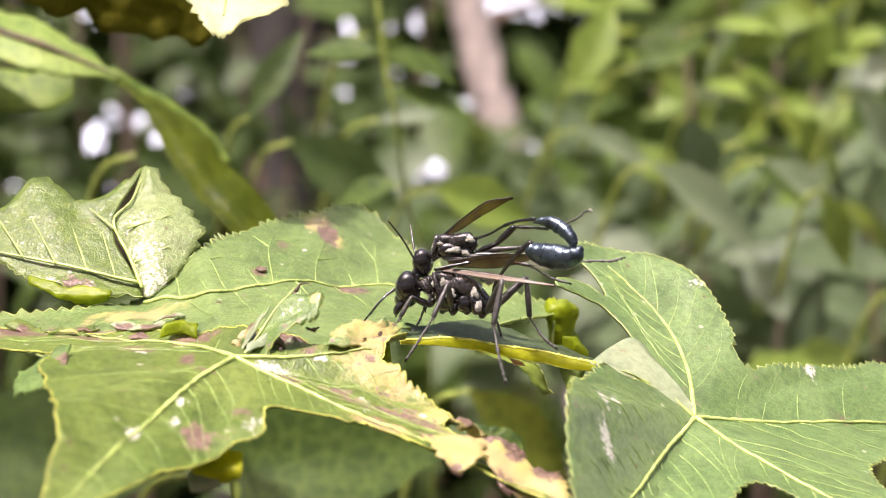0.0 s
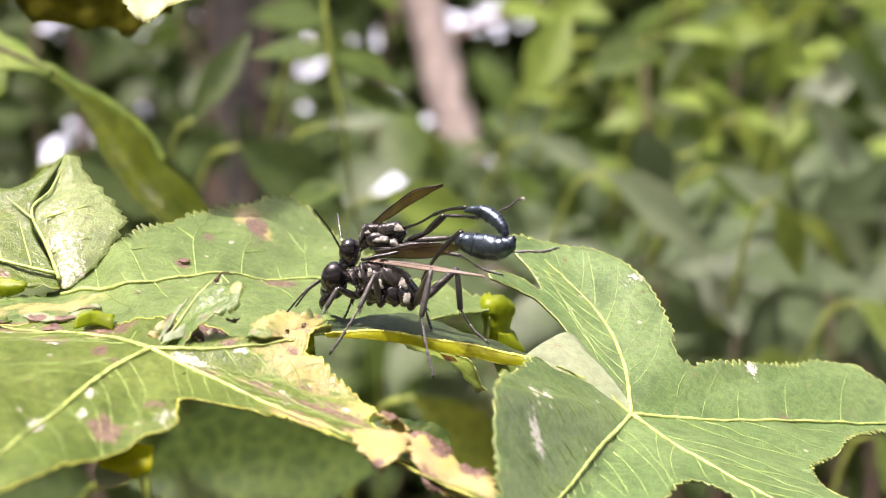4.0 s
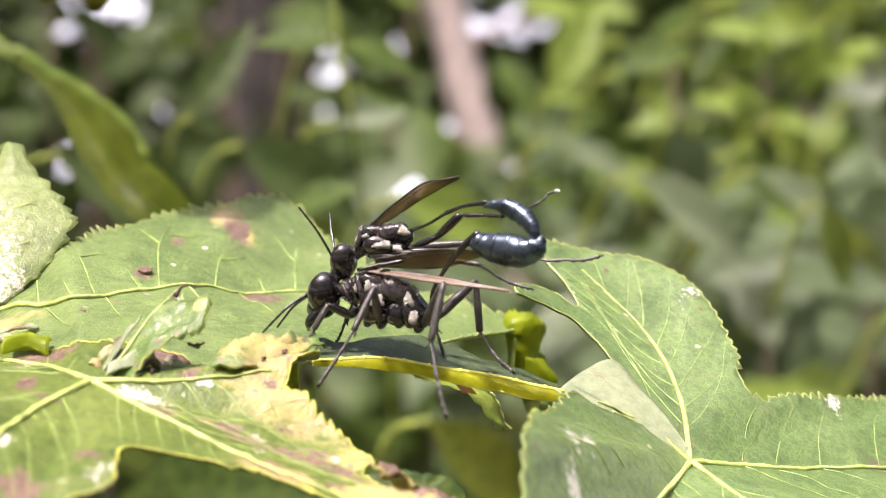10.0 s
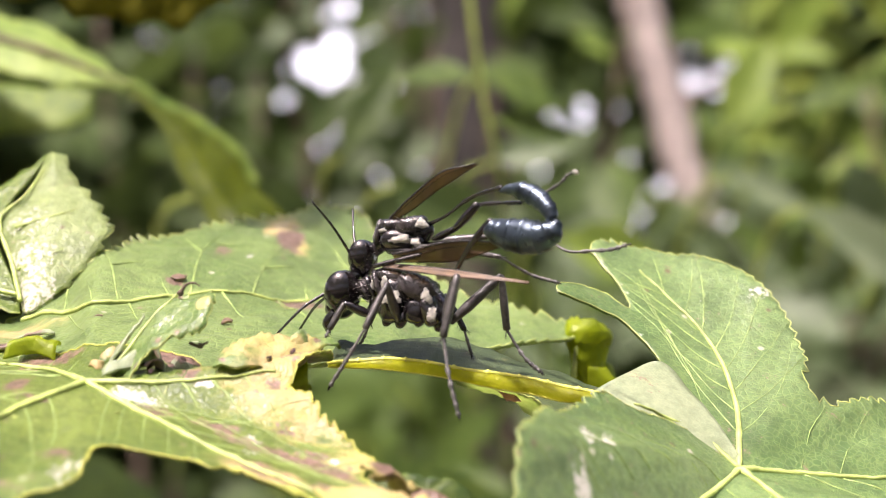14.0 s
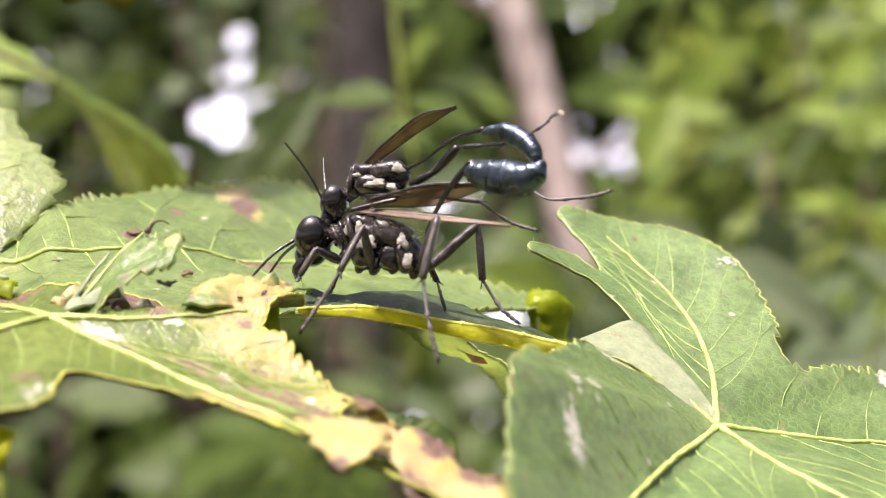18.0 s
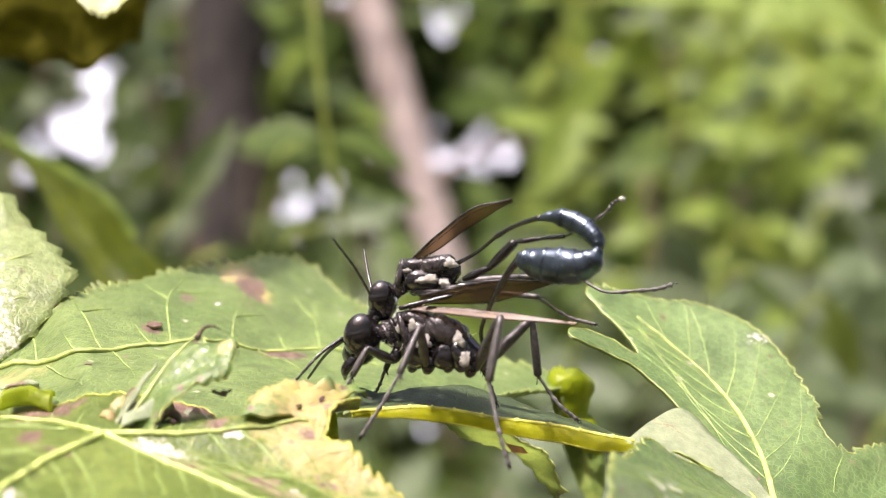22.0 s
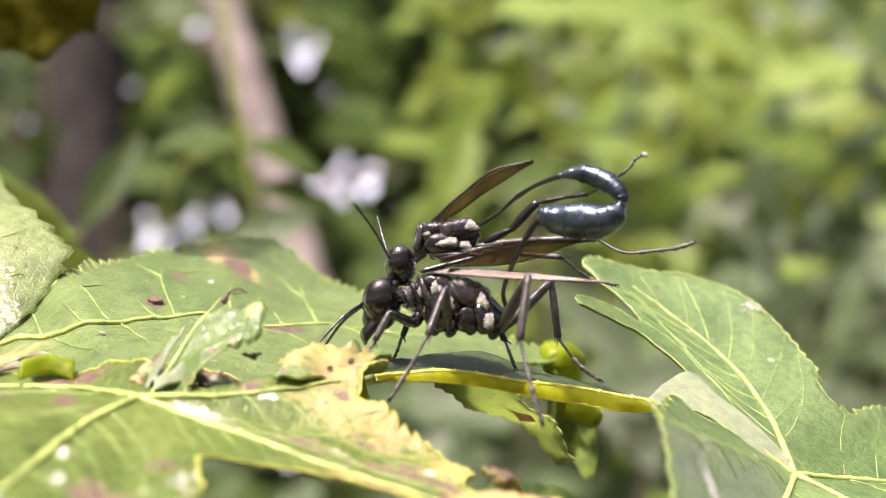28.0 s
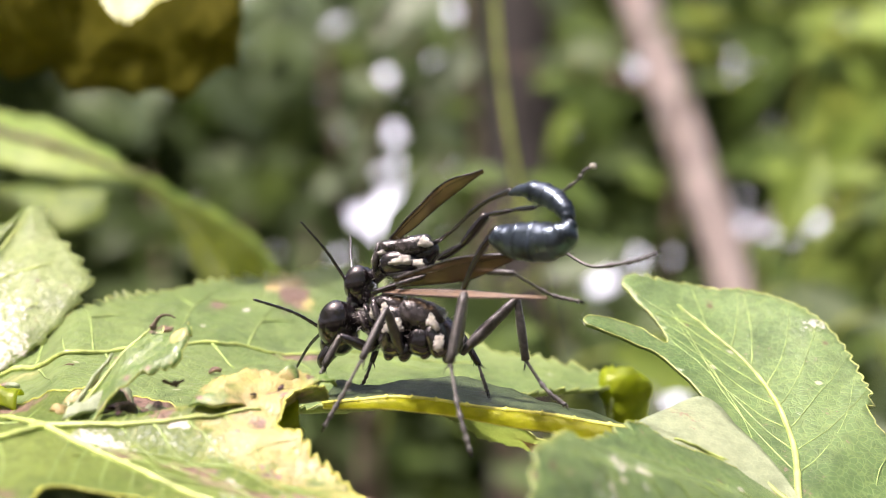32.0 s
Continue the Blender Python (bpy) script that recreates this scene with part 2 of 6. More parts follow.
LEAF_LARGE = leaf_surface("leaf_large", (0.092, 0.188, 0.05), (0.172, 0.282, 0.098), (0.40, 0.50, 0.16), velvet=0.14, rough=0.32, gloss=0.75, tint=True, cells=2400.0, relief=0.32)
LEAF_FRONT = leaf_surface("leaf_gnawed", (0.084, 0.152, 0.022), (0.165, 0.235, 0.045), (0.36, 0.42, 0.09), rough=0.38, tint=True, cells=2400.0)
LEAF_PALE = leaf_surface("leaf_underside", (0.27, 0.34, 0.20), (0.39, 0.46, 0.29), (0.55, 0.6, 0.34), rough=0.42, tint=True, cells=3600.0, relief=0.22, mottle=0.3)
LEAF_SCURF = leaf_surface("leaf_scurfy", (0.21, 0.30, 0.105), (0.32, 0.42, 0.17), (0.55, 0.6, 0.25), rough=0.36, tint=True, through=0.45, cells=2400.0, relief=0.45)
LEAF_RIM = leaf_surface("leaf_yellow_rim", (0.44, 0.46, 0.015), (0.58, 0.60, 0.02), (0.82, 0.84, 0.04), through=0.7, mottle=0.1, cells=150.0)
LEAF_EDGE = leaf_surface("leaf_rolled_edge", (0.25, 0.34, 0.008), (0.40, 0.48, 0.015), (0.56, 0.64, 0.02), through=0.6, cells=150.0)
# Background greens: lighter copies carry sunlight in their colour, darker ones shade.
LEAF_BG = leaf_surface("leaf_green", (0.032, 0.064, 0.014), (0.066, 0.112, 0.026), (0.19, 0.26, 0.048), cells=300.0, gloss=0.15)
LEAF_GREY_LIT = leaf_surface("leaf_grey_green_lit", (0.125, 0.17, 0.092), (0.21, 0.26, 0.15), (0.25, 0.32, 0.15), cells=300.0, gloss=0.4)
LEAF_SUN_TINTED = leaf_surface("leaf_sun_tinted", (0.15, 0.245, 0.05), (0.26, 0.36, 0.09), (0.44, 0.54, 0.13), cells=300.0, gloss=0.2)
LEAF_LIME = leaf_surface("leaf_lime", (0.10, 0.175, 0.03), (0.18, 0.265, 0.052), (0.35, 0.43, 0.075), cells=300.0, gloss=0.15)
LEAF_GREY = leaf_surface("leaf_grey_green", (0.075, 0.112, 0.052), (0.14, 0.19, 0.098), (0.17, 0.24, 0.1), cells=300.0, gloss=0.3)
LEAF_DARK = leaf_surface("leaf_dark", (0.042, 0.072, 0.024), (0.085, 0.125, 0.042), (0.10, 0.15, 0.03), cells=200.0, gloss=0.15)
LEAF_OLIVE = leaf_surface("leaf_olive", (0.06, 0.085, 0.012), (0.10, 0.13, 0.018), (0.24, 0.27, 0.03), cells=300.0, through=0.4, gloss=0.15)
LEAF_CREAM = leaf_surface("leaf_cream", (0.66, 0.70, 0.40), (0.76, 0.78, 0.48), (0.95, 0.95, 0.66), through=0.6)
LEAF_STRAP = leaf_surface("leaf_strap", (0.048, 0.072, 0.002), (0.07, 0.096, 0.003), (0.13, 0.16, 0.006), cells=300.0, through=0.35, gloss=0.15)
LEAF_UMBER = leaf_surface("leaf_umber", (0.15, 0.15, 0.014), (0.21, 0.19, 0.026), (0.38, 0.36, 0.045), cells=300.0, through=0.6, gloss=0.15)
VEIN = plain("leaf_vein", (0.37, 0.46, 0.125), 0.45, scale=900)
FINE_VEIN = plain("leaf_fine_vein", (0.265, 0.365, 0.105), 0.42, scale=900)
MARGIN = plain("leaf_margin", (0.40, 0.46, 0.13), 0.45, scale=900)
YELLOW_RIM = plain("yellowed_margin", (0.44, 0.46, 0.08), 0.5, scale=700)
YELLOW_BRIGHT = plain("bright_yellow_margin", (0.80, 0.78, 0.12), 0.45, scale=700)
PINK = leaf_surface("pink_blotch", (0.62, 0.36, 0.33), (0.78, 0.52, 0.47), (0.85, 0.6, 0.55), through=0.7, cells=2400.0, relief=0.3, mottle=0.1)
STEM = plain("green_stem", (0.26, 0.33, 0.06), 0.5, scale=600)
CHITIN = plain("black_chitin", (0.010, 0.008, 0.009), 0.14, scale=2500, bump=0.15, depth=0.00004, coat=1.0)
CHITIN_DULL = plain("dull_black_chitin", (0.034, 0.029, 0.029), 0.25, scale=1500, vary=0.7, bump=0.4, depth=0.00012, coat=0.7)
EYE = plain("eye_black", (0.008, 0.006, 0.006), 0.10, scale=6000, bump=0.02, depth=0.00001, coat=1.0)
GASTER = plain("steel_blue_chitin", (0.062, 0.082, 0.104), 0.29, metal=0.85, scale=700, vary=0.6, bump=0.12, depth=0.0001, coat=0.2)
HAIR = plain("silver_hair", (0.66, 0.63, 0.54), 0.6, scale=3000, vary=0.4, bump=1.0, depth=0.0003, sheen=0.4)
LEG = plain("grey_black_leg", (0.056, 0.052, 0.048), 0.30, scale=4000, bump=0.4, depth=0.00005, coat=0.4)
TARSUS = plain("dusty_grey_tarsus", (0.13, 0.125, 0.118), 0.38, scale=4000, bump=0.6, depth=0.00006)
BARK_PALE = plain("pale_bark", (0.45, 0.385, 0.35), 0.8, scale=40, vary=0.3, bump=0.5, depth=0.002)
BARK_DARK = plain("dark_bark", (0.03, 0.026, 0.022), 0.9, scale=25, vary=0.5, bump=0.7, depth=0.006)
TWIG = plain("brown_twig", (0.12, 0.085, 0.06), 0.8, scale=120, bump=0.5, depth=0.0006)
SOIL = plain("leaf_litter", (0.06, 0.05, 0.03), 0.95, scale=6, vary=0.6, bump=0.8, depth=0.02)


def wing_surface():
    m, n, l, b = material("smoky_wing")
    co = n.new("ShaderNodeTexCoord").outputs["Object"]
    cells = node(n, l, "ShaderNodeTexNoise", {"Vector": co, "Scale": 350.0, "Detail": 3.0}).outputs[0]
    vein = stepped(n, l, cells, 0.35, 0.7)
    l.new(mixed(n, l, vein, (0.19, 0.105, 0.045), (0.09, 0.05, 0.025)), b.inputs["Base Color"])
    b.inputs["Roughness"].default_value = 0.42
    ripple = node(n, l, "ShaderNodeTexNoise", {"Vector": co, "Scale": 700.0}).outputs[0]
    bumped(n, l, b, ripple, 0.25, 0.00008)
    clear = node(n, l, "ShaderNodeBsdfTransparent", {"Color": (0.74, 0.53, 0.33, 1)})
    a = node(n, l, "ShaderNodeMath", {0: vein, 1: 0.68}, op="MAXIMUM").outputs[0]
    l.new(node(n, l, "ShaderNodeMixShader", {0: a, 1: clear.outputs[0], 2: b.outputs[0]}).outputs[0], n["Material Output"].inputs["Surface"])
    return m


WING = wing_surface()

# ---- ground, trees and the greenery behind ----
def ground_sheet():
    bm = bmesh.new()
    n = 36
    grid = {}
    for i in range(n + 1):
        for j in range(n + 1):
            u, v = (2 * i / n - 1), (2 * j / n - 1)
            x, y = 60 * u * abs(u) ** 1.5, 60 * v * abs(v) ** 1.5
            z = -0.75 - 0.09 * max(0, y - 3) + 0.05 * noise.noise((x * 0.7, y * 0.7, 1.0)) * min(1, abs(x) + abs(y))
            grid[i, j] = bm.verts.new((x, y, z))
    for i in range(n):
        for j in range(n):
            bm.faces.new((grid[i, j], grid[i + 1, j], grid[i + 1, j + 1], grid[i, j + 1]))
    return part("ground", bm, SOIL)


tagged(ground_sheet(), "dark forest floor covered with leaf litter", "ground", kind="structure")


def sky_backdrop():
    """Bright haze behind the wood, far beyond everything."""
    bm = bmesh.new()
    ring = []
    for k in range(25):
        a = radians(-60 + 5 * k)
        ring.append([bm.verts.new((45 * math.sin(a), 45 * math.cos(a), z)) for z in (-14, 0, 14)])
    for p, q in zip(ring, ring[1:]):
        for j in range(2):
            bm.faces.new((p[j], q[j], q[j + 1], p[j + 1]))
    m, n, l, b = material("bright_haze")
    e = node(n, l, "ShaderNodeEmission", {"Color": (0.93, 0.95, 1.0, 1), "Strength": 1.7})
    l.new(e.outputs[0], n["Material Output"].inputs["Surface"])
    return part("backdrop", bm, m)


tagged(sky_backdrop(), "bright hazy sky far behind the wood", "sky", kind="structure")


def way(az, el, dist):
    """A place seen from before the leaves, by degrees to the side and up, and a distance in metres."""
    a, e = radians(az), radians(el)
    return Vector((math.sin(a) * math.cos(e) * dist, -0.12 + math.cos(a) * math.cos(e) * dist, math.sin(e) * dist))


def trunk(name, points, radii, mat, label, seg=14):
    ob = thing(name, points[0], label, "tree")
    part("trunk", tube(bmesh.new(), points, radii, seg, 8, rough=0.12), mat, ob)
    for k, s in ((0.45, 1), (0.62, -1)):
        a = Vector(points[1]).lerp(Vector(points[-2]), k)
        part("branch", tube(bmesh.new(), [a, a + Vector((0.08 * s, 0.03, 0.05)), a + Vector((0.25 * s, 0.08, 0.09))], [radii[1] * 0.3, radii[1] * 0.22, radii[1] * 0.1], 7, 4), TWIG, ob)
    return ob


pale_tree = trunk("sapling", [(0.36, 2.45, -0.80), (0.247, 2.445, -0.4), (0.132, 2.44, 0.0), (0.018, 2.435, 0.4), (-0.13, 2.43, 0.9), (-0.42, 2.45, 1.9)],
                  [0.036, 0.032, 0.0295, 0.0275, 0.025, 0.018], BARK_PALE, "leaning pale pinkish-brown sapling trunk in the wood")
dark_tree = trunk("tree", [(-0.235, 2.6, -0.8), (-0.211, 2.6, 0.0), (-0.2, 2.6, 1.05), (-0.14, 2.65, 3.0)], [0.088, 0.066, 0.062, 0.048], BARK_DARK,
                  "dark brown straight tree trunk in the shade")
for x, y, r, lean in ((-1.3, 4.2, 0.09, 0.05), (0.95, 3.8, 0.06, -0.08), (1.9, 5.5, 0.11, 0.06), (-2.6, 6.0, 0.14, -0.02)):
    trunk("tree", [(x, y, -0.85), (x + lean, y, 0.6), (x + 2.4 * lean, y, 3.2)], [r * 1.3, r, r * 0.7], BARK_DARK, "dark tree trunk far back in the wood")


def leaf_quads(bm, centre, length, width, axis, normal, fold=0.25, droop=0.2, lobes=0):
    """A leaf of twelve faces folded along its midrib."""
    a = Vector(axis).normalized()
    n = (Vector(normal) - a * Vector(normal).dot(a)).normalized()
    s = a.cross(n)
    rows = []
    prof = (0.05, 0.75, 1.0, 0.62, 0.04) if not lobes else (0.08, 0.9, 0.55, 0.85, 0.03)
    for k, w in enumerate(prof):
        t = k / 4
        c = Vector(centre) + a * length * (t - 0.5) - n * droop * length * t * t
        e = width * 0.5 * w
        rows.append([bm.verts.new(c - s * e + n * fold * e), bm.verts.new(c), bm.verts.new(c + s * e + n * fold * e)])
    for p, q in zip(rows, rows[1:]):
        bm.faces.new((p[0], p[1], q[1], q[0]))
        bm.faces.new((p[1], p[2], q[2], q[1]))


# Openings in the far leaves, by degrees to the side and up, and their radius: the wide ones and the chinks.
GAPS = (
    (-15.3, 7.6, 0.2), (-13.4, 2.8, 0.2), (-10.9, 11.9, 0.21), (-10.5, 0.3, 0.42), (-10.2, 4.9, 0.5), (-10, 0.8, 0.2), (-9.8, 12.4, 0.21),
    (-9.7, 5.7, 0.4), (-9.1, 5.8, 0.6), (-9, 10.4, 0.34), (-8.6, 8.4, 0.24), (-8.4, 5.4, 0.28), (-8.4, 7.4, 0.47), (-7.9, 6.8, 0.31),
    (-7.5, 10.9, 0.23), (-7.4, 4.6, 0.22), (-0.9, 4, 0.22), (-0.2, 4.1, 0.2), (-0.1, 0.4, 0.2), (0.3, -0.2, 0.47), (0.9, -1.8, 0.24), (0.9, 1, 0.2),
    (3.7, 5.1, 0.21), (4.5, 5.4, 0.34), (5.3, 11.8, 0.21),
)
PINHOLES = (
    (-14.8, 6.4, 0.06), (-14.6, -5.1, 0.12), (-13, -1.1, 0.07), (-12.9, 4, 0.06), (-11.8, 3.9, 0.06), (-11.4, 5.2, 0.08), (-10.7, 0.8, 0.16),
    (-10.4, 8.5, 0.06), (-10, 1.4, 0.12), (-9.8, -0.7, 0.12), (-9.6, 3, 0.13), (-8.9, 0.9, 0.14), (-8.9, 3.6, 0.06), (-8.3, 0.9, 0.14),
    (-7.7, 2.2, 0.08), (-7, 12.3, 0.16), (-6.8, 4.6, 0.17), (-6.3, 2.7, 0.08), (-5.7, -0.1, 0.06), (-5.6, 2.6, 0.08), (-3.3, 11.7, 0.12),
    (-3.1, 8.3, 0.08), (-3, 3.4, 0.15), (-2.4, 2.3, 0.08), (-2.4, 4.4, 0.12), (-2.2, 3.5, 0.19), (-1.4, 1, 0.11), (-1, 10.2, 0.08),
    (-0.6, 2.7, 0.09), (0.3, 2.6, 0.1), (1, 3.1, 0.1), (1.1, 2.4, 0.14), (1.4, 1.7, 0.16), (1.5, 0.7, 0.09), (2.1, -3.2, 0.06), (2.3, 5, 0.11),
    (2.3, 10.2, 0.06), (2.4, -0.1, 0.1), (2.6, 9, 0.06), (3, 9.8, 0.09), (3.1, 5, 0.1), (3.2, 0.4, 0.06), (3.4, 9.7, 0.08), (3.7, 5.8, 0.12),
    (3.9, 0.4, 0.08), (4, -0.6, 0.14), (5, 2.3, 0.12), (5.9, 10.6, 0.09),
)


def gap(az, el, grow=1.0, pad=0.0):
    """Whether the wood is open to the sky in this direction."""
    return any(math.hypot(az - a, el - e) < 0.85 * r * grow + pad for a, e, r in GAPS) or any(math.hypot(az - a, el - e) < 0.05 + r * grow + 0.8 * pad for a, e, r in PINHOLES)


def bare(az, el):
    """Whether nothing grows before the pale sapling or the dark trunk."""
    return (el > 1.5 and abs(az - (2.96 - 0.287 * el)) < 1.0) or (el > 2.2 and abs(az + 4.5) < 1.3)


def shrub(name, dist, az, el, count, size, mat, label, seed, spread=(6, 5), far=0.25, lobes=0):
    """Leafy branches of one bush: stems that rise from the ground and many folded leaves."""
    rnd = random.Random(seed)
    base = way(az, el, dist)
    base.z = -0.75
    ob = thing(name, base, label, "shrub", group="bushes behind")
    bm = bmesh.new()
    for k in range(3):
        top = way(az + rnd.uniform(-0.6, 0.6) * spread[0], el + rnd.uniform(0, 0.7) * spread[1], dist * rnd.uniform(1.0, 1 + far))
        tube(bm, [base + Vector((rnd.uniform(-0.02, 0.02), 0, 0)), base.lerp(top, 0.5) + Vector((rnd.uniform(-1, 1) * 0.05, 0.02, 0)), top], [0.004 * dist, 0.003 * dist, 0.0012 * dist], 6, 5)
    part("stem", bm, TWIG, ob)
    bm = bmesh.new()
    done = 0
    while done < count:
        a, e = rnd.gauss(0, 0.5) * spread[0] + az, rnd.gauss(0, 0.5) * spread[1] + el
        if gap(a, e, 1.2 + 0.5 * rnd.random()) or (dist < 2.2 and bare(a, e)):
            done += 0.25
            continue
        done += 1
        d = dist * rnd.uniform(1 - far * 0.6, 1 + far)
        ln = size * rnd.uniform(0.6, 1.3)
        leaf_quads(bm, way(a, e, d), ln, ln * rnd.uniform(0.4, 0.65), (rnd.uniform(-1, 1), rnd.uniform(-0.5, 0.5), rnd.uniform(-0.7, 0.25)), (rnd.uniform(-0.6, 0.6), rnd.uniform(-1.1, 0.3), rnd.uniform(0.3, 1)),
                   rnd.uniform(0.05, 0.4), rnd.uniform(0, 0.4), lobes)
    tagged(part("foliage", bm, mat, ob), kind="stuff")
    return ob


# Far woods: a dark wall of leaves with gaps to the sky.
def far_woods():
    rnd = random.Random(5)
    bm = bmesh.new()
    for k in range(52000):
        a, e = (rnd.uniform(-34, 34), rnd.uniform(-14, 22)) if k < 26000 else (rnd.uniform(5.5, 26), rnd.uniform(-8, 12)) if k < 34000 else (rnd.uniform(-24, 24), rnd.uniform(-13, -2.6)) if k < 40000 else (rnd.uniform(-22, 7), rnd.uniform(-3, 13))
        if gap(a, e, 1.0 + 0.5 * rnd.random(), 0.42 if k > 40000 else 0.12):
            continue
        d = rnd.uniform(3.0, 5.5)
        ln = rnd.uniform(0.05, 0.11) if k < 40000 else rnd.uniform(0.05, 0.085)
        leaf_quads(bm, way(a, e, d), ln, ln * 0.6, (rnd.uniform(-1, 1), rnd.uniform(-0.5, 0.5), rnd.uniform(-0.8, 0.3)), (rnd.uniform(-0.6, 0.6), rnd.uniform(-1, 0.3), rnd.uniform(0.2, 1)))
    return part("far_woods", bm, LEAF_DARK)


tagged(far_woods(), "dark green leaves of the wood far behind, with gaps to the sky", "foliage", kind="stuff")

# Unseen leaf crowns, added overhead to keep the far side in shade.
def unseen_canopy():
    """Leaves out of view, left open where sun must reach perch, sapling and bushes."""
    rnd = random.Random(8)
    bm = bmesh.new()
    for k in range(14000):
        x, y, z = rnd.uniform(-6, 6), rnd.uniform(-6, 8), 1.75 + rnd.random() ** 2 * 1.6
        if math.hypot(x + 0.25, y + 0.35) < 1.35 + 0.25 * rnd.random() or (x > -0.4 and -1 < y < 1.7) or math.hypot(x + 0.6, y - 1.75) < 1.25:
            continue
        ln = rnd.uniform(0.12, 0.2)
        leaf_quads(bm, (x, y, z), ln, ln * 0.7, (rnd.uniform(-1, 1), rnd.uniform(-1, 1), rnd.uniform(-0.5, 0.3)), (rnd.uniform(-0.5, 0.5), rnd.uniform(-0.5, 0.5), 1))
    return part("unseen_canopy", bm, LEAF_DARK)


def unseen_thicket():
    """Unseen undergrowth, added at the sides and behind the viewer to close off low light."""
    rnd = random.Random(9)
    bm = bmesh.new()
    for k in range(9000):
        a, r, z = rnd.uniform(30, 330), rnd.uniform(2.2, 4.5), rnd.uniform(-0.8, 2.3)
        ln = rnd.uniform(0.12, 0.22)
        leaf_quads(bm, (r * math.sin(radians(a)), r * math.cos(radians(a)), z), ln, ln * 0.65, (rnd.uniform(-1, 1), rnd.uniform(-1, 1), rnd.uniform(-0.6, 0.3)), (rnd.uniform(-0.7, 0.7), rnd.uniform(-0.7, 0.7), 0.8))
    return part("unseen_thicket", bm, LEAF_BG)


tagged(unseen_thicket(), "unseen green undergrowth added around the viewer to close off low light", "foliage", kind="stuff")
tagged(unseen_canopy(), "unseen leaf crowns added overhead to shade the far wood", "foliage", kind="stuff")

# Sun and shade among the bushes are partly put into their leaf colours.
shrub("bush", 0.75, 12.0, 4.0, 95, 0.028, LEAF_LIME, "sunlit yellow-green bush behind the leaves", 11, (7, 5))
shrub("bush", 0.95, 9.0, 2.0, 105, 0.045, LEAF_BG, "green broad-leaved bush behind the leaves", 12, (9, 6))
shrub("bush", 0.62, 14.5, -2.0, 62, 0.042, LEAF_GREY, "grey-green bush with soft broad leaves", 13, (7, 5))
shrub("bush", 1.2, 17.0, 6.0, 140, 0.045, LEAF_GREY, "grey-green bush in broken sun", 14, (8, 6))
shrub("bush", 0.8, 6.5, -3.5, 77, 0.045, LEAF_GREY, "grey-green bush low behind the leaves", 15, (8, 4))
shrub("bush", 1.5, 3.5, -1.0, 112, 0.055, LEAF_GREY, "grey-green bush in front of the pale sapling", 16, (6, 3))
shrub("bush", 1.8, -6.0, 3.0, 168, 0.055, LEAF_DARK, "dark green bush, its shade put into the leaf colour", 17, (10, 7))
shrub("bush", 1.3, -13.0, 4.0, 118, 0.05, LEAF_DARK, "dark green bush, its deep shade put into the leaf colour", 18, (8, 7))
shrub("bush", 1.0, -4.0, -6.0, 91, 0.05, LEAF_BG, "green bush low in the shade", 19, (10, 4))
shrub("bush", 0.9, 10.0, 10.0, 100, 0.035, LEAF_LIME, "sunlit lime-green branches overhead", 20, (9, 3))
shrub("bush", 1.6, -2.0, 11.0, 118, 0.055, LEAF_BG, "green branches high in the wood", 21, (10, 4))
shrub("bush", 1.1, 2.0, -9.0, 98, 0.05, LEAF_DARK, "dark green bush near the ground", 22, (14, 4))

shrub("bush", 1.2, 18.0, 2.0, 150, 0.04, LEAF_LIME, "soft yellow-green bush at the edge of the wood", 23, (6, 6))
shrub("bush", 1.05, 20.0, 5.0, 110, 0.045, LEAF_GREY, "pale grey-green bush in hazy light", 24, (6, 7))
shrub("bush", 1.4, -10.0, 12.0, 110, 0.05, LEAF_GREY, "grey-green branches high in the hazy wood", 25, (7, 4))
shrub("bush", 1.0, 16.0, 8.5, 80, 0.045, LEAF_SUN_TINTED, "bright sunlit branches at the edge of the wood", 26, (6, 3))
shrub("bush", 0.9, 17.5, 0.5, 70, 0.045, LEAF_GREY_LIT, "pale grey-green bush in soft sunlight", 27, (5, 4))


EYE0 = Vector((-0.0038, -0.148, 0.0115))


def near_leaf(az, el, dist, length, width, turn, mat, label, lean=0.5, lobed=0):
    """One soft leaf on its stalk, behind the wasps: az and el in degrees, turn of its long axis in the picture."""
    a, e = radians(az), radians(el)
    c = EYE0 + Vector((math.sin(a) * math.cos(e), math.cos(a) * math.cos(e), math.sin(e))) * dist
    ob = thing("hanging_leaf", c, label, "leaf", group="leaves behind")
    bm = bmesh.new()
    t = radians(turn)
    leaf_quads(bm, c, length * CM, width * CM, (math.cos(t), 0.15, math.sin(t)), (0.1, -1, lean), 0.25, 0.15, lobed)
    bmesh.ops.subdivide_edges(bm, edges=bm.edges, cuts=2, use_grid_fill=True, smooth=0.6)
    part("blade", bm, mat, ob)
    s = c - Vector((math.cos(t), 0.15, math.sin(t))).normalized() * length * CM * 0.5
    part("stalk", tube(bmesh.new(), [s, s + V(-math.cos(t) * 0.8, 0.5, -0.4), s + V(-math.cos(t) * 1.5, 1.5, -2.5)], [0.0005, 0.0006, 0.0008], 6, 4), STEM, ob)
    return ob


# Leaf colour stands in for light here: pale copies sunlit, dark ones shaded.
near_leaf(17.0, -9.4, 0.40, 2.2, 1.1, -60, LEAF_SUN_TINTED, "yellow-green sunlit leaf low behind", 0.9)
near_leaf(16.7, -5.0, 0.44, 2.4, 1.2, -40, LEAF_SUN_TINTED, "yellow-green leaf in full sun", 0.9)
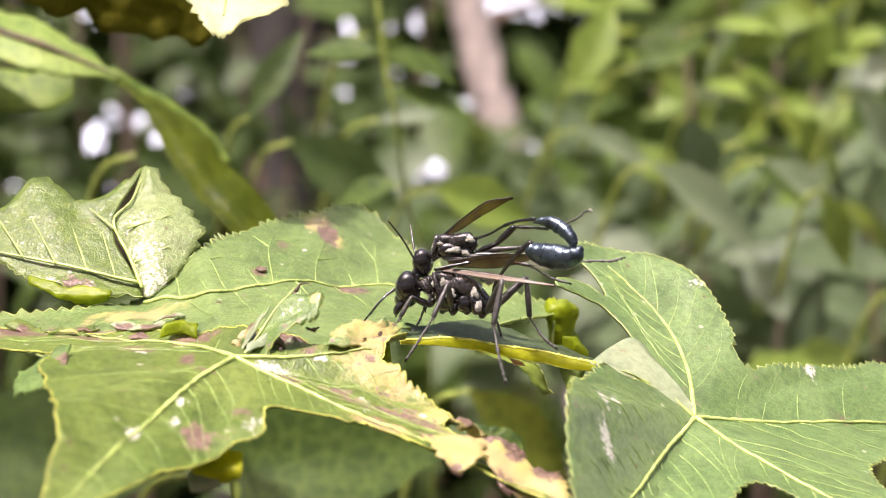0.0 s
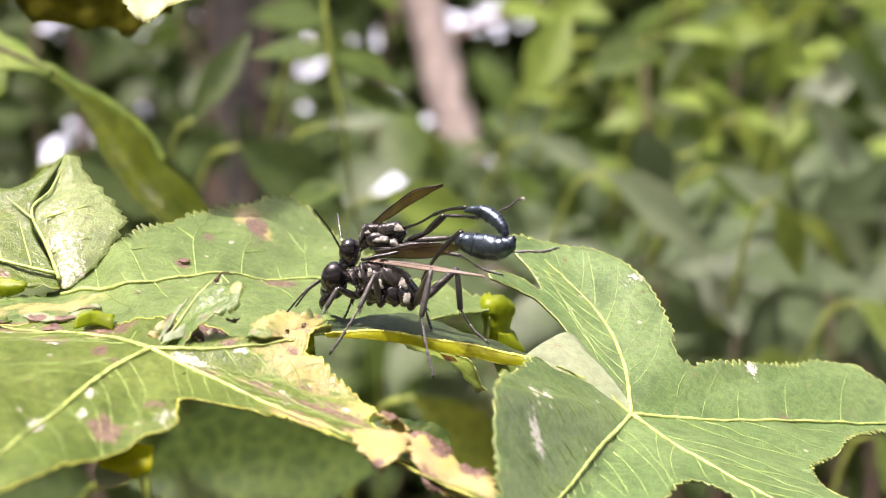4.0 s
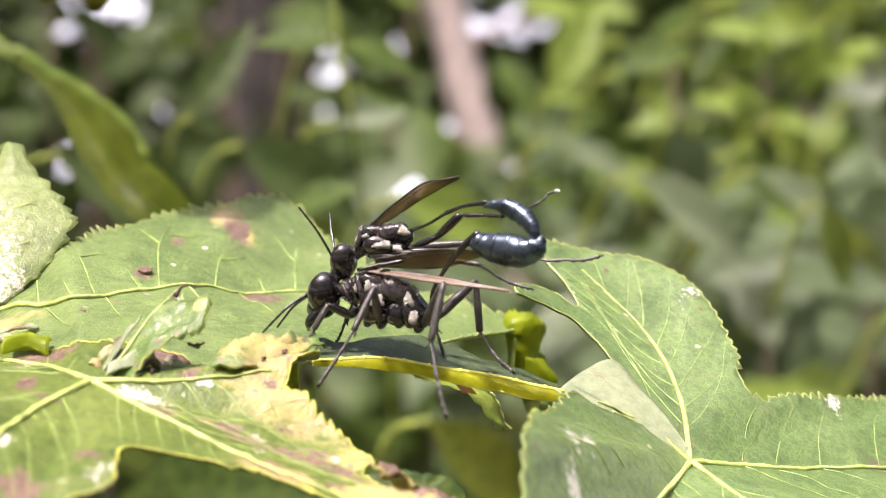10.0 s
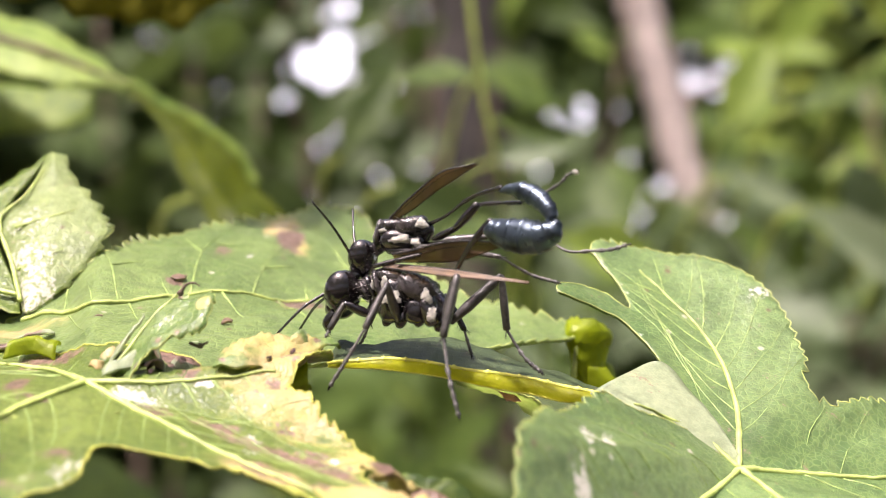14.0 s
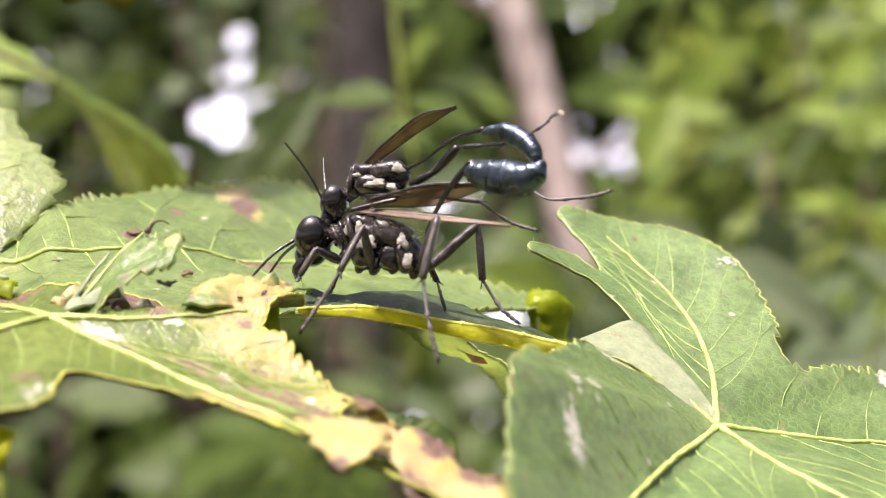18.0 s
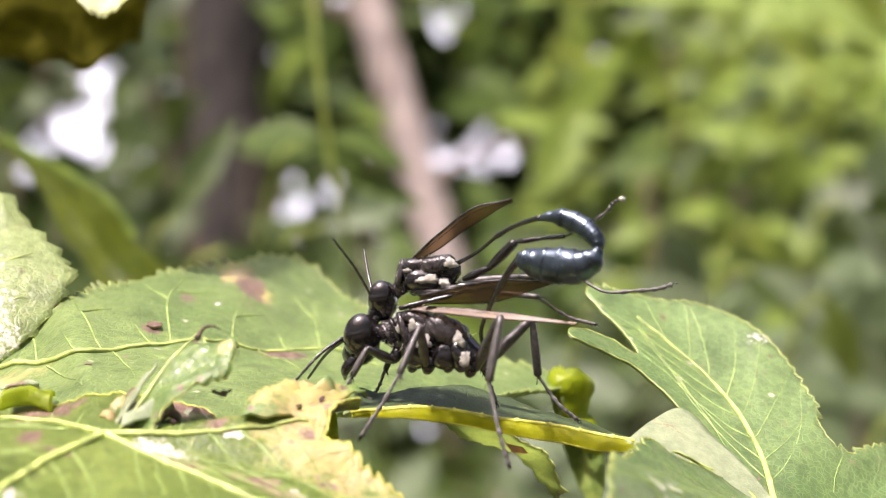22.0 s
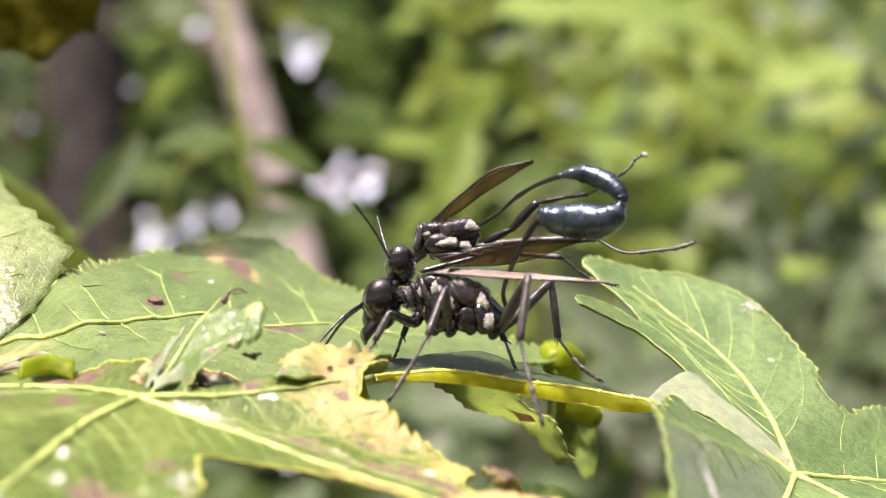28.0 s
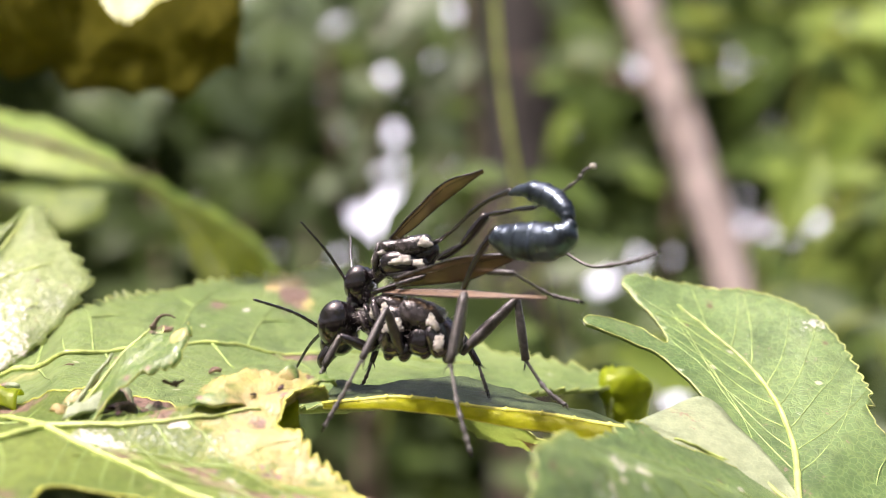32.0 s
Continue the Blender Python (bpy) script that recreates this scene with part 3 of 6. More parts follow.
near_leaf(9.6, -1.4, 0.42, 3.4, 1.5, -32, LEAF_GREY_LIT, "grey-green broad leaf blade", 0.9)
near_leaf(12.8, -0.9, 0.44, 3.0, 1.2, -28, LEAF_GREY_LIT, "pale grey-green leaf blade in sunlight", 1.0)
near_leaf(6.6, 0.4, 0.48, 2.4, 1.0, -20, LEAF_GREY_LIT, "pale grey-green leaf behind the wasps", 0.9)
near_leaf(14.8, 1.0, 0.5, 2.4, 1.1, -50, LEAF_GREY_LIT, "pale grey-green leaf turned to the light", 0.8)
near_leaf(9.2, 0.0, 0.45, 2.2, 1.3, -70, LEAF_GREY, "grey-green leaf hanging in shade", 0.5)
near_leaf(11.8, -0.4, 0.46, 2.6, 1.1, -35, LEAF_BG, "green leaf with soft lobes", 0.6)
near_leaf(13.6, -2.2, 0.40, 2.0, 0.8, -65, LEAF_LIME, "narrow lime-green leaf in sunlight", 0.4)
near_leaf(16.8, 6.6, 0.6, 4.0, 2.2, 20, LEAF_SUN_TINTED, "broad sunlit leaf at the edge of the wood", 1.1, 1)
near_leaf(12.4, 1.6, 0.60, 1.2, 0.8, -10, LEAF_SUN_TINTED, "yellow-green leaf in the sun", 0.8)
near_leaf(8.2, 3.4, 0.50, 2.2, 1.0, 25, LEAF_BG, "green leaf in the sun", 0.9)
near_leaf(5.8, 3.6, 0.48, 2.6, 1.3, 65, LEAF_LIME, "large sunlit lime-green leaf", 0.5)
near_leaf(10.6, 4.3, 0.52, 2.2, 0.8, 5, LEAF_SUN_TINTED, "sunlit lime-green leaf overhead", 1.0)
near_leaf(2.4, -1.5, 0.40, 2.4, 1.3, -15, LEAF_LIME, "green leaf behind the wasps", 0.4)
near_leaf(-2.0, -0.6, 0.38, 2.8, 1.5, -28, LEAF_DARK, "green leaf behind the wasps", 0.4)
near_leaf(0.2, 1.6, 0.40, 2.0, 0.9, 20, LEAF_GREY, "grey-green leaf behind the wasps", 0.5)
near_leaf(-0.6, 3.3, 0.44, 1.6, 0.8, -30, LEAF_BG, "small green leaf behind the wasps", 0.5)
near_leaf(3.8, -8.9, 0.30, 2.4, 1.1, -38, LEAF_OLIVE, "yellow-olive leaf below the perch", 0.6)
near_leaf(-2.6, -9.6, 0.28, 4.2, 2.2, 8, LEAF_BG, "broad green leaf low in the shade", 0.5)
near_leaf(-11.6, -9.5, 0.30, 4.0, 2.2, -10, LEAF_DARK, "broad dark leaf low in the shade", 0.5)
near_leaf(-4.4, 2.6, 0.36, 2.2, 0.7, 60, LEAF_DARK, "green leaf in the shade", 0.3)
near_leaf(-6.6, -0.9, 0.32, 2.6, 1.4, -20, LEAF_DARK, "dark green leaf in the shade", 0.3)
near_leaf(13.4, 7.9, 0.55, 5.0, 2.6, -12, LEAF_SUN_TINTED, "large sunlit leaf overhead", 1.2, 1)
near_leaf(9.4, 8.4, 0.52, 4.2, 2.0, 8, LEAF_SUN_TINTED, "large sunlit lime-green leaf overhead", 1.2, 1)
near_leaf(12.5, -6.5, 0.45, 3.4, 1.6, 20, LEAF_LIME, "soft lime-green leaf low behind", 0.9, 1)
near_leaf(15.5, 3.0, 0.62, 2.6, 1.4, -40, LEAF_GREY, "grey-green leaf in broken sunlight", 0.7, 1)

# ---- the leaves in front: built in centimetres round their vein junctions ----
def smooth_table(nodes, x):
    for (a, p), (b, q) in zip(nodes, nodes[1:]):
        if a <= x <= b:
            t = (x - a) / (b - a)
            return p + (q - p) * (t * t * (3 - 2 * t))
    return nodes[-1][1]


def leaf_height(centre, nodes, ruffle, lift=0.0):
    """The height of a leaf over its plan: a slope for each direction from the junction, with soft waves."""
    def height(x, y):
        dx, dy = x - centre[0], y - centre[1]
        r, th = math.hypot(dx, dy), math.degrees(math.atan2(dy, dx))
        w = noise.noise((x * 1.3, y * 1.3, lift * 10 + 3)) * 0.7 + noise.noise((x * 3.1, y * 3.1, lift * 7)) * 0.3
        fine = 0.012 * noise.noise((x * 6.5, y * 6.5, 9)) + 0.006 * noise.noise((x * 14, y * 14, 5))
        return centre[2] + lift + smooth_table(nodes, th) * r + (ruffle * w + fine) * min(1, r)
    return height


def closed_curve(points, n):
    out = []
    m = len(points)
    for i in range(m):
        a, b, c, d = (Vector(points[(i + k) % m]) for k in (-1, 0, 1, 2))
        for k in range(n):
            t = k / n
            out.append(0.5 * (2 * b + (c - a) * t + (2 * a - 5 * b + 4 * c - d) * t * t + (3 * b - a - 3 * c + d) * t**3))
    return out


def inside(poly, x, y):
    hit = False
    for (x1, y1), (x2, y2) in zip(poly, poly[1:] + poly[:1]):
        if (y1 > y) != (y2 > y) and x < (x2 - x1) * (y - y1) / (y2 - y1) + x1:
            hit = not hit
    return hit


def serrated(curve, size, step):
    """Saw teeth along a closed outline, all leaning one way."""
    out, lifts, run = [], [], 0.0
    m = len(curve)
    for i in range(m):
        p, q = curve[i], curve[(i + 1) % m]
        d = q - p
        ln = d.length
        if ln < 1e-6:
            continue
        side = Vector((d.y, -d.x)) / ln
        k = max(1, math.ceil(ln / (step / 4)))
        for j in range(k):
            s = run + ln * j / k
            ph = (s / step + 1.2 * noise.noise((s * 1.7, 4.0, 0))) % 1.0
            big = max(0.1, 0.7 + 0.9 * noise.noise((s * 2.3, 0, 0)))
            amount = size * big * (ph if ph < 0.75 else (1 - ph) * 3)
            out.append(p + d * j / k + side * amount)
            lifts.append(amount)
        run += ln
    return out, lifts


def veined_leaf(name, label, centre, nodes, outline, ribs, stains=(), ruffle=0.05, lift=0.0, grid=0.075, ragged=None, mat=None, tooth=0.06, side_veins=True, fold=0.05, sides=(-1, 1), every=4, plan_ribs=(), veins=(), curl=0.3, step=0.11, margin=None, smooth=None):
    """A whole lobed leaf: blade, margin, main ribs and side veins. outline, ribs: degrees and centimetres round the
    junction.
    stains: x, y, radius across, radius along, kind (0 yellow, 1 brown, 2 pale, painted sheen too), strength."""
    height = leaf_height(centre, nodes, ruffle, lift)
    flat = lambda a, r: Vector((centre[0] + r * math.cos(radians(a)), centre[1] + r * math.sin(radians(a))))
    curve = closed_curve([flat(a, r) for a, r in outline], 12 if ragged else 7)
    if ragged:
        for i, p in enumerate(curve):
            d = p - Vector(centre[:2])
            a = math.degrees(math.atan2(d.y, d.x))
            k = sum(amp for lo, hi, amp in ragged if lo < a < hi)
            if k:
                curve[i] = p + d.normalized() * k * (noise.noise((p.x * 4.5, p.y * 4.5, 2)) + 0.7 * noise.noise((p.x * 12, p.y * 12, 5)))
    rim, lifts = serrated(curve, tooth, step)
    if smooth:
        plain_rim, _ = serrated(curve, 0.006, step)
        for i, p in enumerate(rim):
            if smooth(p.x - centre[0], p.y - centre[1]):
                rim[i], lifts[i] = plain_rim[i], 0.0
    raised = {(round(p.x, 3), round(p.y, 3)): curl * a for p, a in zip(rim, lifts)}
    poly = [(p.x, p.y) for p in rim]
    rib_lines = [[Vector((p.x, p.y)) for p in spline([(*flat(a, r), 0) for a, r in rib], 10)] for rib in ribs]
    rib_lines += [[Vector((p.x, p.y)) for p in spline([(x, y, 0) for x, y in rib], 10)] for rib in plan_ribs]
    xs, ys = [p[0] for p in poly], [p[1] for p in poly]
    pts = list(rim)
    row = 0
    y = min(ys)
    while y < max(ys):
        x = min(xs) + (grid / 2 if row % 2 else 0)
        while x < max(xs):
            if inside(poly, x, y):
                pts.append(Vector((x, y)))
            x += grid
        y += grid * 0.87
        row += 1
    n = len(rim)
    verts, _, faces, _, _, _ = mathutils_delaunay(pts, [], [list(range(n))], 1, 1e-5)

    def rib_gap(p):
        return min(min((q - p).length for q in line[::2]) for line in rib_lines)

    def surface(p):
        g = rib_gap(Vector((p[0], p[1])))
        return height(p[0], p[1]) + fold * min(g, 0.5) * 1.2 + raised.get((round(p[0], 3), round(p[1], 3)), 0.0)

    leaf = thing(name, V(centre[0], centre[1], centre[2]), label, "leaf", group="leaves in front")
    base = V(*centre)
    me = bpy.data.meshes.new("blade")
    me.from_pydata([V(v[0], v[1], surface(v)) - base for v in verts], [], [list(f) for f in faces])
    tint = me.attributes.new("stain", "FLOAT_COLOR", "POINT")
    for i, v in enumerate(verts):
        c = [0.0, 0.0, 0.0]
        for sx, sy, ra, rb, kind, k in stains:
            q = 1 - math.hypot((v[0] - sx) / ra, (v[1] - sy) / rb)
            if q > 0:
                c[kind] = max(c[kind], min(1, q * 1.25) * k)
        tint.data[i].color = (*c, 1)
    me.shade_smooth()
    me.materials.append(mat or LEAF_MAIN)
    blade = new("blade", me)
    blade.parent = leaf
    solid = blade.modifiers.new("thickness", "SOLIDIFY")
    solid.thickness, solid.offset = 0.00016, -1
    # margin: a thin, pale, slightly swollen rim
    bm = bmesh.new()
    ring = [V(p.x, p.y, surface(p)) for p in rim]
    tube(bm, ring, [0.000055 if margin else 0.00004] * len(ring), 5, 1, rough=0.5 if margin else 0.0)
    part("margin", bm, margin or MARGIN, leaf, "pale yellow-green toothed margin")
    for line in rib_lines:
        bm = bmesh.new()
        pl = [V(p.x, p.y, surface(p) + 0.006) for p in line]
        tube(bm, pl, [0.00023 * (1 - 0.7 * i / (len(pl) - 1)) for i in range(len(pl))], 6, 1, rough=0.2)
        part("rib", bm, VEIN, leaf)
    for vein in veins:
        trail = [V(p.x, p.y, surface(p) + 0.004) for p in spline([(x, y, 0) for x, y in vein], 10)]
        part("side_vein", tube(bmesh.new(), trail, [0.00008 * (1 - 0.8 * j / (len(trail) - 1)) for j in range(len(trail))], 5, 1), FINE_VEIN, leaf)
    if side_veins:
        rnd = random.Random(len(poly))
        for line in rib_lines:
            for i in range(5, len(line) - 3, every):
                d = (line[i + 1] - line[i - 1]).normalized()
                for s in sides:
                    p, ang = line[i].copy(), radians(rnd.uniform(42, 58)) * s
                    v = Vector((d.x * math.cos(ang) - d.y * math.sin(ang), d.x * math.sin(ang) + d.y * math.cos(ang)))
                    trail = []
                    for k in range(24):
                        if not inside(poly, p.x, p.y) or (k > 3 and rib_gap(p) < 0.09):
                            break
                        trail.append(V(p.x, p.y, surface(p) + 0.001))
                        turn = -s * 0.02
                        v = Vector((v.x * math.cos(turn) - v.y * math.sin(turn), v.x * math.sin(turn) + v.y * math.cos(turn)))
                        v = (v + Vector((rnd.uniform(-0.06, 0.06), rnd.uniform(-0.06, 0.06)))).normalized()
                        p = p + v * 0.06
                    if len(trail) > 4:
                        bm = tube(bmesh.new(), trail, [0.00005 * (1 - 0.6 * j / (len(trail) - 1)) for j in range(len(trail))], 4, 1)
                        part("side_vein", bm, FINE_VEIN, leaf)
    return leaf, surface


def sheet(name, rows, mat, parent, label="", thick=0.00016, wave=0.0, origin=None, stains=(), teeth="", size=0.03, n=6, rim=None):
    """A bent leaf piece: rows of points in centimetres, all rows with the same number, smoothed both ways.
    teeth: the toothed edges (t first row, b last row, l first column, r last column); rim: their swollen margin's material."""
    rows = [spline([V(*p) for p in r], n) for r in rows]
    cols = [spline(c, n) for c in zip(*rows)]
    grid = []
    for c in cols:
        line = []
        for p in c:
            k = wave * CM * (noise.noise(p * 300) + 0.45 * noise.noise(p * 900) + 0.2 * noise.noise(p * 2200))
            line.append(p + Vector((0.2 * k, 0.4 * k, k)))
        grid.append(line)
    edges = {"l": [(0, j) for j in range(len(grid[0]))], "r": [(len(grid) - 1, j) for j in range(len(grid[0]))], "t": [(i, 0) for i in range(len(grid))], "b": [(i, len(grid[0]) - 1) for i in range(len(grid))]}
    inner = {"t": (0, 1), "b": (0, -1), "l": (1, 0), "r": (-1, 0)}
    # the first index runs along a row, the second from row to row
    for e in teeth:
        di, dj = inner[e]
        for k, (i, j) in enumerate(edges[e]):
            p = grid[i][j]
            d = p - grid[i + di][j + dj]
            if d.length > 1e-7:
                grid[i][j] = p + d.normalized() * size * CM * (0, 0.6, 1.0)[k % 3] * (0.7 + 0.6 * noise.noise(p * 700))
    bm = bmesh.new()
    g = [[bm.verts.new(p) for p in line] for line in grid]
    for a, b in zip(g, g[1:]):
        for j in range(len(a) - 1):
            bm.faces.new((a[j], a[j + 1], b[j + 1], b[j]))
    lay = bm.verts.layers.float_color.new("stain")
    for v in bm.verts:
        c = [0.0, 0.0, 0.0]
        for x, y, z, r, kind, k in stains:
            q = 1 - (v.co - V(x, y, z)).length / (r * CM)
            if q > 0:
                c[kind] = max(c[kind], min(1, 1.6 * q) * k)
        v[lay] = (*c, 1)
    ob = part(name, bm, mat, parent, label, origin)
    m = ob.modifiers.new("thickness", "SOLIDIFY")
    m.thickness, m.offset = thick, 0
    if rim:
        for e in teeth:
            pts = [grid[i][j] for i, j in edges[e]]
            part("margin", tube(bmesh.new(), pts, [0.00006] * len(pts), 5, 1, rough=0.4), rim, parent)
    return ob


NODES_L = [(-180, 0), (-122, -0.08), (-104, -0.22), (-88, -0.32), (-60, -0.33), (-27, -0.33), (-12, -0.32), (-3, -0.26), (7, -0.04), (17, 0.12), (28, 0.05), (46, 0.03), (56, 0.1), (71, 0.17), (83, 0.26), (94, 0.3), (104, 0.33), (113, 0.22), (122, 0.14), (150, 0.05), (180, 0)]
NODES_R = [(-180, 0.68), (-158, 0.55), (-136, 0.28), (-126, 0.2), (-119.5, -0.03), (-114.8, -0.19), (-110, -0.3), (-80, -0.33), (-45, -0.36), (0, -0.27), (25, -0.12), (40, 0.07), (50, 0.28), (57, 0.42), (65, 0.53), (84, 0.64), (96, 0.67), (119, 0.75), (144, 0.78), (180, 0.68)]
JL, JR = (-1.70, -0.76, -0.47), (2.12, 0.17, -1.05)

# The gnawed leaf: a torn yellow lobe, a lobe that hangs towards the viewer and a stub.
front_leaf, front_z = veined_leaf(
    "leaf", "gnawed green sweetgum leaf with yellowed torn lobe and brown blotches", JL, NODES_L,
    [(-125.0, 1.92), (-116.8, 2.21), (-113.5, 2.37), (-110.2, 2.71), (-106.1, 3.14), (-100.4, 2.51), (-92.5, 1.87), (-87.6, 1.6), (-81.0, 1.44), (-74.9, 1.34), (-73.2, 1.13), (-67.4, 0.92), (-53.2, 0.97), (-31.1, 1.42), (-26.3, 1.83), (-25.9, 2.24), (-25, 2.8), (-22.5, 2.95), (-20.5, 2.6), (-17, 2.2), (-12.5, 1.86), (-9, 1.68), (-5.5, 1.74), (-3.2, 1.66), (0, 1.5), (5, 1.3), (11, 1.2), (18, 1.36), (25, 1.5), (29, 1.3), (28.0, 0.86), (55.6, 0.82), (75.4, 0.64), (104.8, 0.57), (129.6, 0.97), (149.6, 1.86), (159.6, 2.3), (171.6, 2.2), (178.4, 1.45), (-160.6, 1.5), (-139.8, 1.66)],
    [[(0, 0.01), (-110.6, 0.68), (-107.4, 1.65), (-106.2, 2.97)], [(0, 0.01), (-31.3, 0.46), (-29.5, 1.08), (-24.1, 1.77), (-23.1, 2.66)], [(0, 0.01), (10.0, 0.5), (12.9, 1.11)], [(0, 0.01), (139.1, 0.62), (151.6, 1.9)]],
    # The pale mark at (-1.4, -0.82) is white sheen painted on, not a stain.
    stains=[(-0.35, -0.6, 0.8, 0.46, 0, 0.62), (-0.52, -0.78, 0.12, 0.05, 1, 0.75), (0.15, -0.92, 0.09, 0.04, 1, 0.8), (0.0, -0.7, 0.06, 0.04, 1, 0.7), (0.4, -1.12, 0.1, 0.05, 1, 0.8), (-0.3, -0.62, 0.07, 0.03, 1, 0.7), (0.55, -1.22, 0.12, 0.06, 1, 0.8), (-0.3, -0.95, 0.16, 0.06, 1, 0.75), (-0.05, -1.12, 0.14, 0.05, 1, 0.75), (-0.18, -0.98, 0.05, 0.03, 2, 0.9), (-0.95, -0.5, 0.1, 0.07, 1, 0.7), (-1.12, -0.62, 0.1, 0.06, 1, 0.7), (-0.62, -0.58, 0.08, 0.06, 1, 0.7), (-0.45, -0.3, 0.1, 0.05, 1, 0.7), (-0.78, -0.42, 0.05, 0.09, 1, 0.75), (0.26, -0.98, 0.9, 0.42, 0, 0.72), (-0.75, -0.43, 0.6, 0.34, 0, 0.6), (-0.51, -1.37, 0.4, 0.16, 0, 0.8), (-1.05, 0.07, 0.5, 0.25, 0, 0.7), (0.72, -1.46, 0.5, 0.5, 0, 0.9), (-0.89, -0.91, 0.28, 0.11, 1, 0.72), (-0.6, -1.03, 0.34, 0.12, 1, 0.72), (-0.2, -1.07, 0.26, 0.1, 1, 0.7), (-1.22, -0.9, 0.24, 0.1, 1, 0.72), (-0.67, -0.96, 0.09, 0.05, 2, 1.0), (-1.01, -0.65, 0.14, 0.06, 2, 0.8), (-2.1, -0.23, 0.3, 0.2, 1, 0.7), (-0.55, -1.36, 0.24, 0.13, 1, 0.8), (-1.0, -0.1, 0.2, 0.16, 1, 0.85), (-1.3, -0.13, 0.3, 0.2, 1, 0.8), (-1.5, -0.28, 0.2, 0.16, 1, 0.8), (-1.14, -0.4, 0.14, 0.1, 2, 0.7), (-0.6, -0.31, 0.3, 0.16, 1, 0.6), (0.3, -1.43, 0.3, 0.16, 1, 0.8), (0.72, -1.6, 0.3, 0.24, 1, 0.75), (-0.1, -1.3, 0.24, 0.1, 1, 0.7), (-2.04, -0.9, 0.09, 0.3, 1, 0.9), (-2.5, -0.58, 0.26, 0.16, 1, 0.75), (-2.9, -0.18, 0.34, 0.2, 1, 0.7), (-1.53, -1.75, 0.18, 0.1, 1, 0.8), (-3.3, 0.27, 0.6, 0.3, 1, 0.8), (-3.6, 0.02, 0.5, 0.3, 1, 0.8), (-3.2, 0.32, 0.4, 0.2, 2, 0.8), (-3.0, -0.08, 0.3, 0.16, 1, 0.8), (-1.8, -2.22, 0.2, 0.3, 1, 0.6), (-1.86, -1.13, 0.22, 0.05, 1, 0.55), (-1.4, -0.82, 0.3, 0.1, 2, 1.0), (-0.62, -1.14, 0.07, 0.06, 2, 0.9), (-1.98, -1.76, 0.06, 0.14, 2, 0.85), (-2.87, -0.22, 0.06, 0.12, 2, 1.0), (-2.44, -0.7, 0.07, 0.12, 2, 1.0), (-2.23, -2.44, 0.08, 0.2, 2, 0.8), (-1.98, -2.13, 0.06, 0.16, 2, 0.7), (-1.42, -1.96, 0.14, 0.3, 2, 0.5)],
    ruffle=0.06, ragged=[(-44, -13, 0.17), (-13, 30, 0.06), (30, 150, 0.06), (-90, -70, 0.06), (-180, -95, 0.05)], tooth=0.026, every=3, mat=LEAF_FRONT, step=0.06, grid=0.055, margin=YELLOW_RIM)
# The leaf behind it, on whose long lobe the light falls.
back_leaf, back_z = veined_leaf(
    "leaf", "bright green sweetgum leaf with a brown-spotted toothed lobe", JL, NODES_L,
    [(-165, 1.1), (-100, 0.6), (-30, 0.4), (15, 0.5), (34, 0.8), (39, 1.5), (41, 2.0), (43.5, 2.6), (45.5, 3.2), (46.8, 3.9), (48.3, 4.2), (50.5, 4.1), (54, 3.85), (60, 3.85), (67, 3.9), (75, 4.45), (79, 4.55), (83, 4.05), (88, 3.5), (92, 3.1), (97, 2.72), (105, 2.22),
     (113, 2.15), (122, 2.1), (132, 2.2), (142, 2.7), (150, 3.2), (157, 2.8), (168, 1.9)],
    [],
    stains=[(-1.14, 2.66, 0.16, 0.42, 1, 1.0), (-1.24, 2.88, 0.22, 0.42, 0, 0.75), (-1.24, 2.9, 0.14, 0.24, 2, 0.5), (-1.07, 2.58, 0.14, 0.26, 0, 0.75), (-0.86, 1.56, 0.26, 0.14, 1, 1.0), (-1.68, 1.28, 0.10, 0.10, 1, 0.9), (-1.53, 2.09, 0.10, 0.18, 1, 0.8), (-1.32, 2.05, 0.05, 0.09, 2, 0.9),
            (-2.7, 0.6, 0.8, 0.3, 0, 0.6), (-3.2, 0.2, 0.6, 0.25, 1, 0.9)],
    ruffle=0.025, lift=-0.05, side_veins=False, tooth=0.1, step=0.13, curl=0.55, grid=0.06, mat=LEAF_FRESH,
    plan_ribs=[[(-2.67, 0.98), (-2.31, 0.77), (-2.06, 0.57), (-1.91, 0.68), (-1.73, 0.9), (-1.54, 1.14), (-1.35, 1.29), (-1.16, 1.5), (-0.65, 1.83), (-0.31, 2.0), (0.2, 2.15)]],
    veins=[[(-1.91, 0.68), (-2.13, 1.26), (-2.27, 1.54)], [(-2.32, 0.79), (-2.46, 1.34), (-2.57, 1.66)], [(-1.54, 1.14), (-1.65, 1.94), (-1.6, 2.49), (-1.52, 2.7)], [(-1.18, 1.5), (-1.19, 1.93), (-1.13, 2.4)], [(-0.61, 1.85), (-0.67, 2.87), (-0.6, 3.1)],
           [(-1.64, 0.99), (-1.78, 1.25)], [(-0.83, 1.76), (-0.9, 2.02)], [(-2.05, 0.57), (-2.24, 1.05)], [(-2.24, 0.66), (-1.92, 0.0)], [(-1.85, 0.72), (-1.66, 0.3)], [(-1.35, 1.28), (-1.14, 1.02)], [(-1.02, 1.6), (-0.7, 1.2)],
           [(-1.65, 1.94), (-1.85, 2.15)], [(-1.6, 2.2), (-1.38, 2.35)], [(-1.19, 1.93), (-1.0, 2.2)], [(-2.13, 1.26), (-1.97, 1.5)], [(-0.67, 2.6), (-0.85, 2.9)], [(-0.4, 1.94), (0.0, 1.65)], [(-0.1, 2.06), (-0.1, 2.8)]])
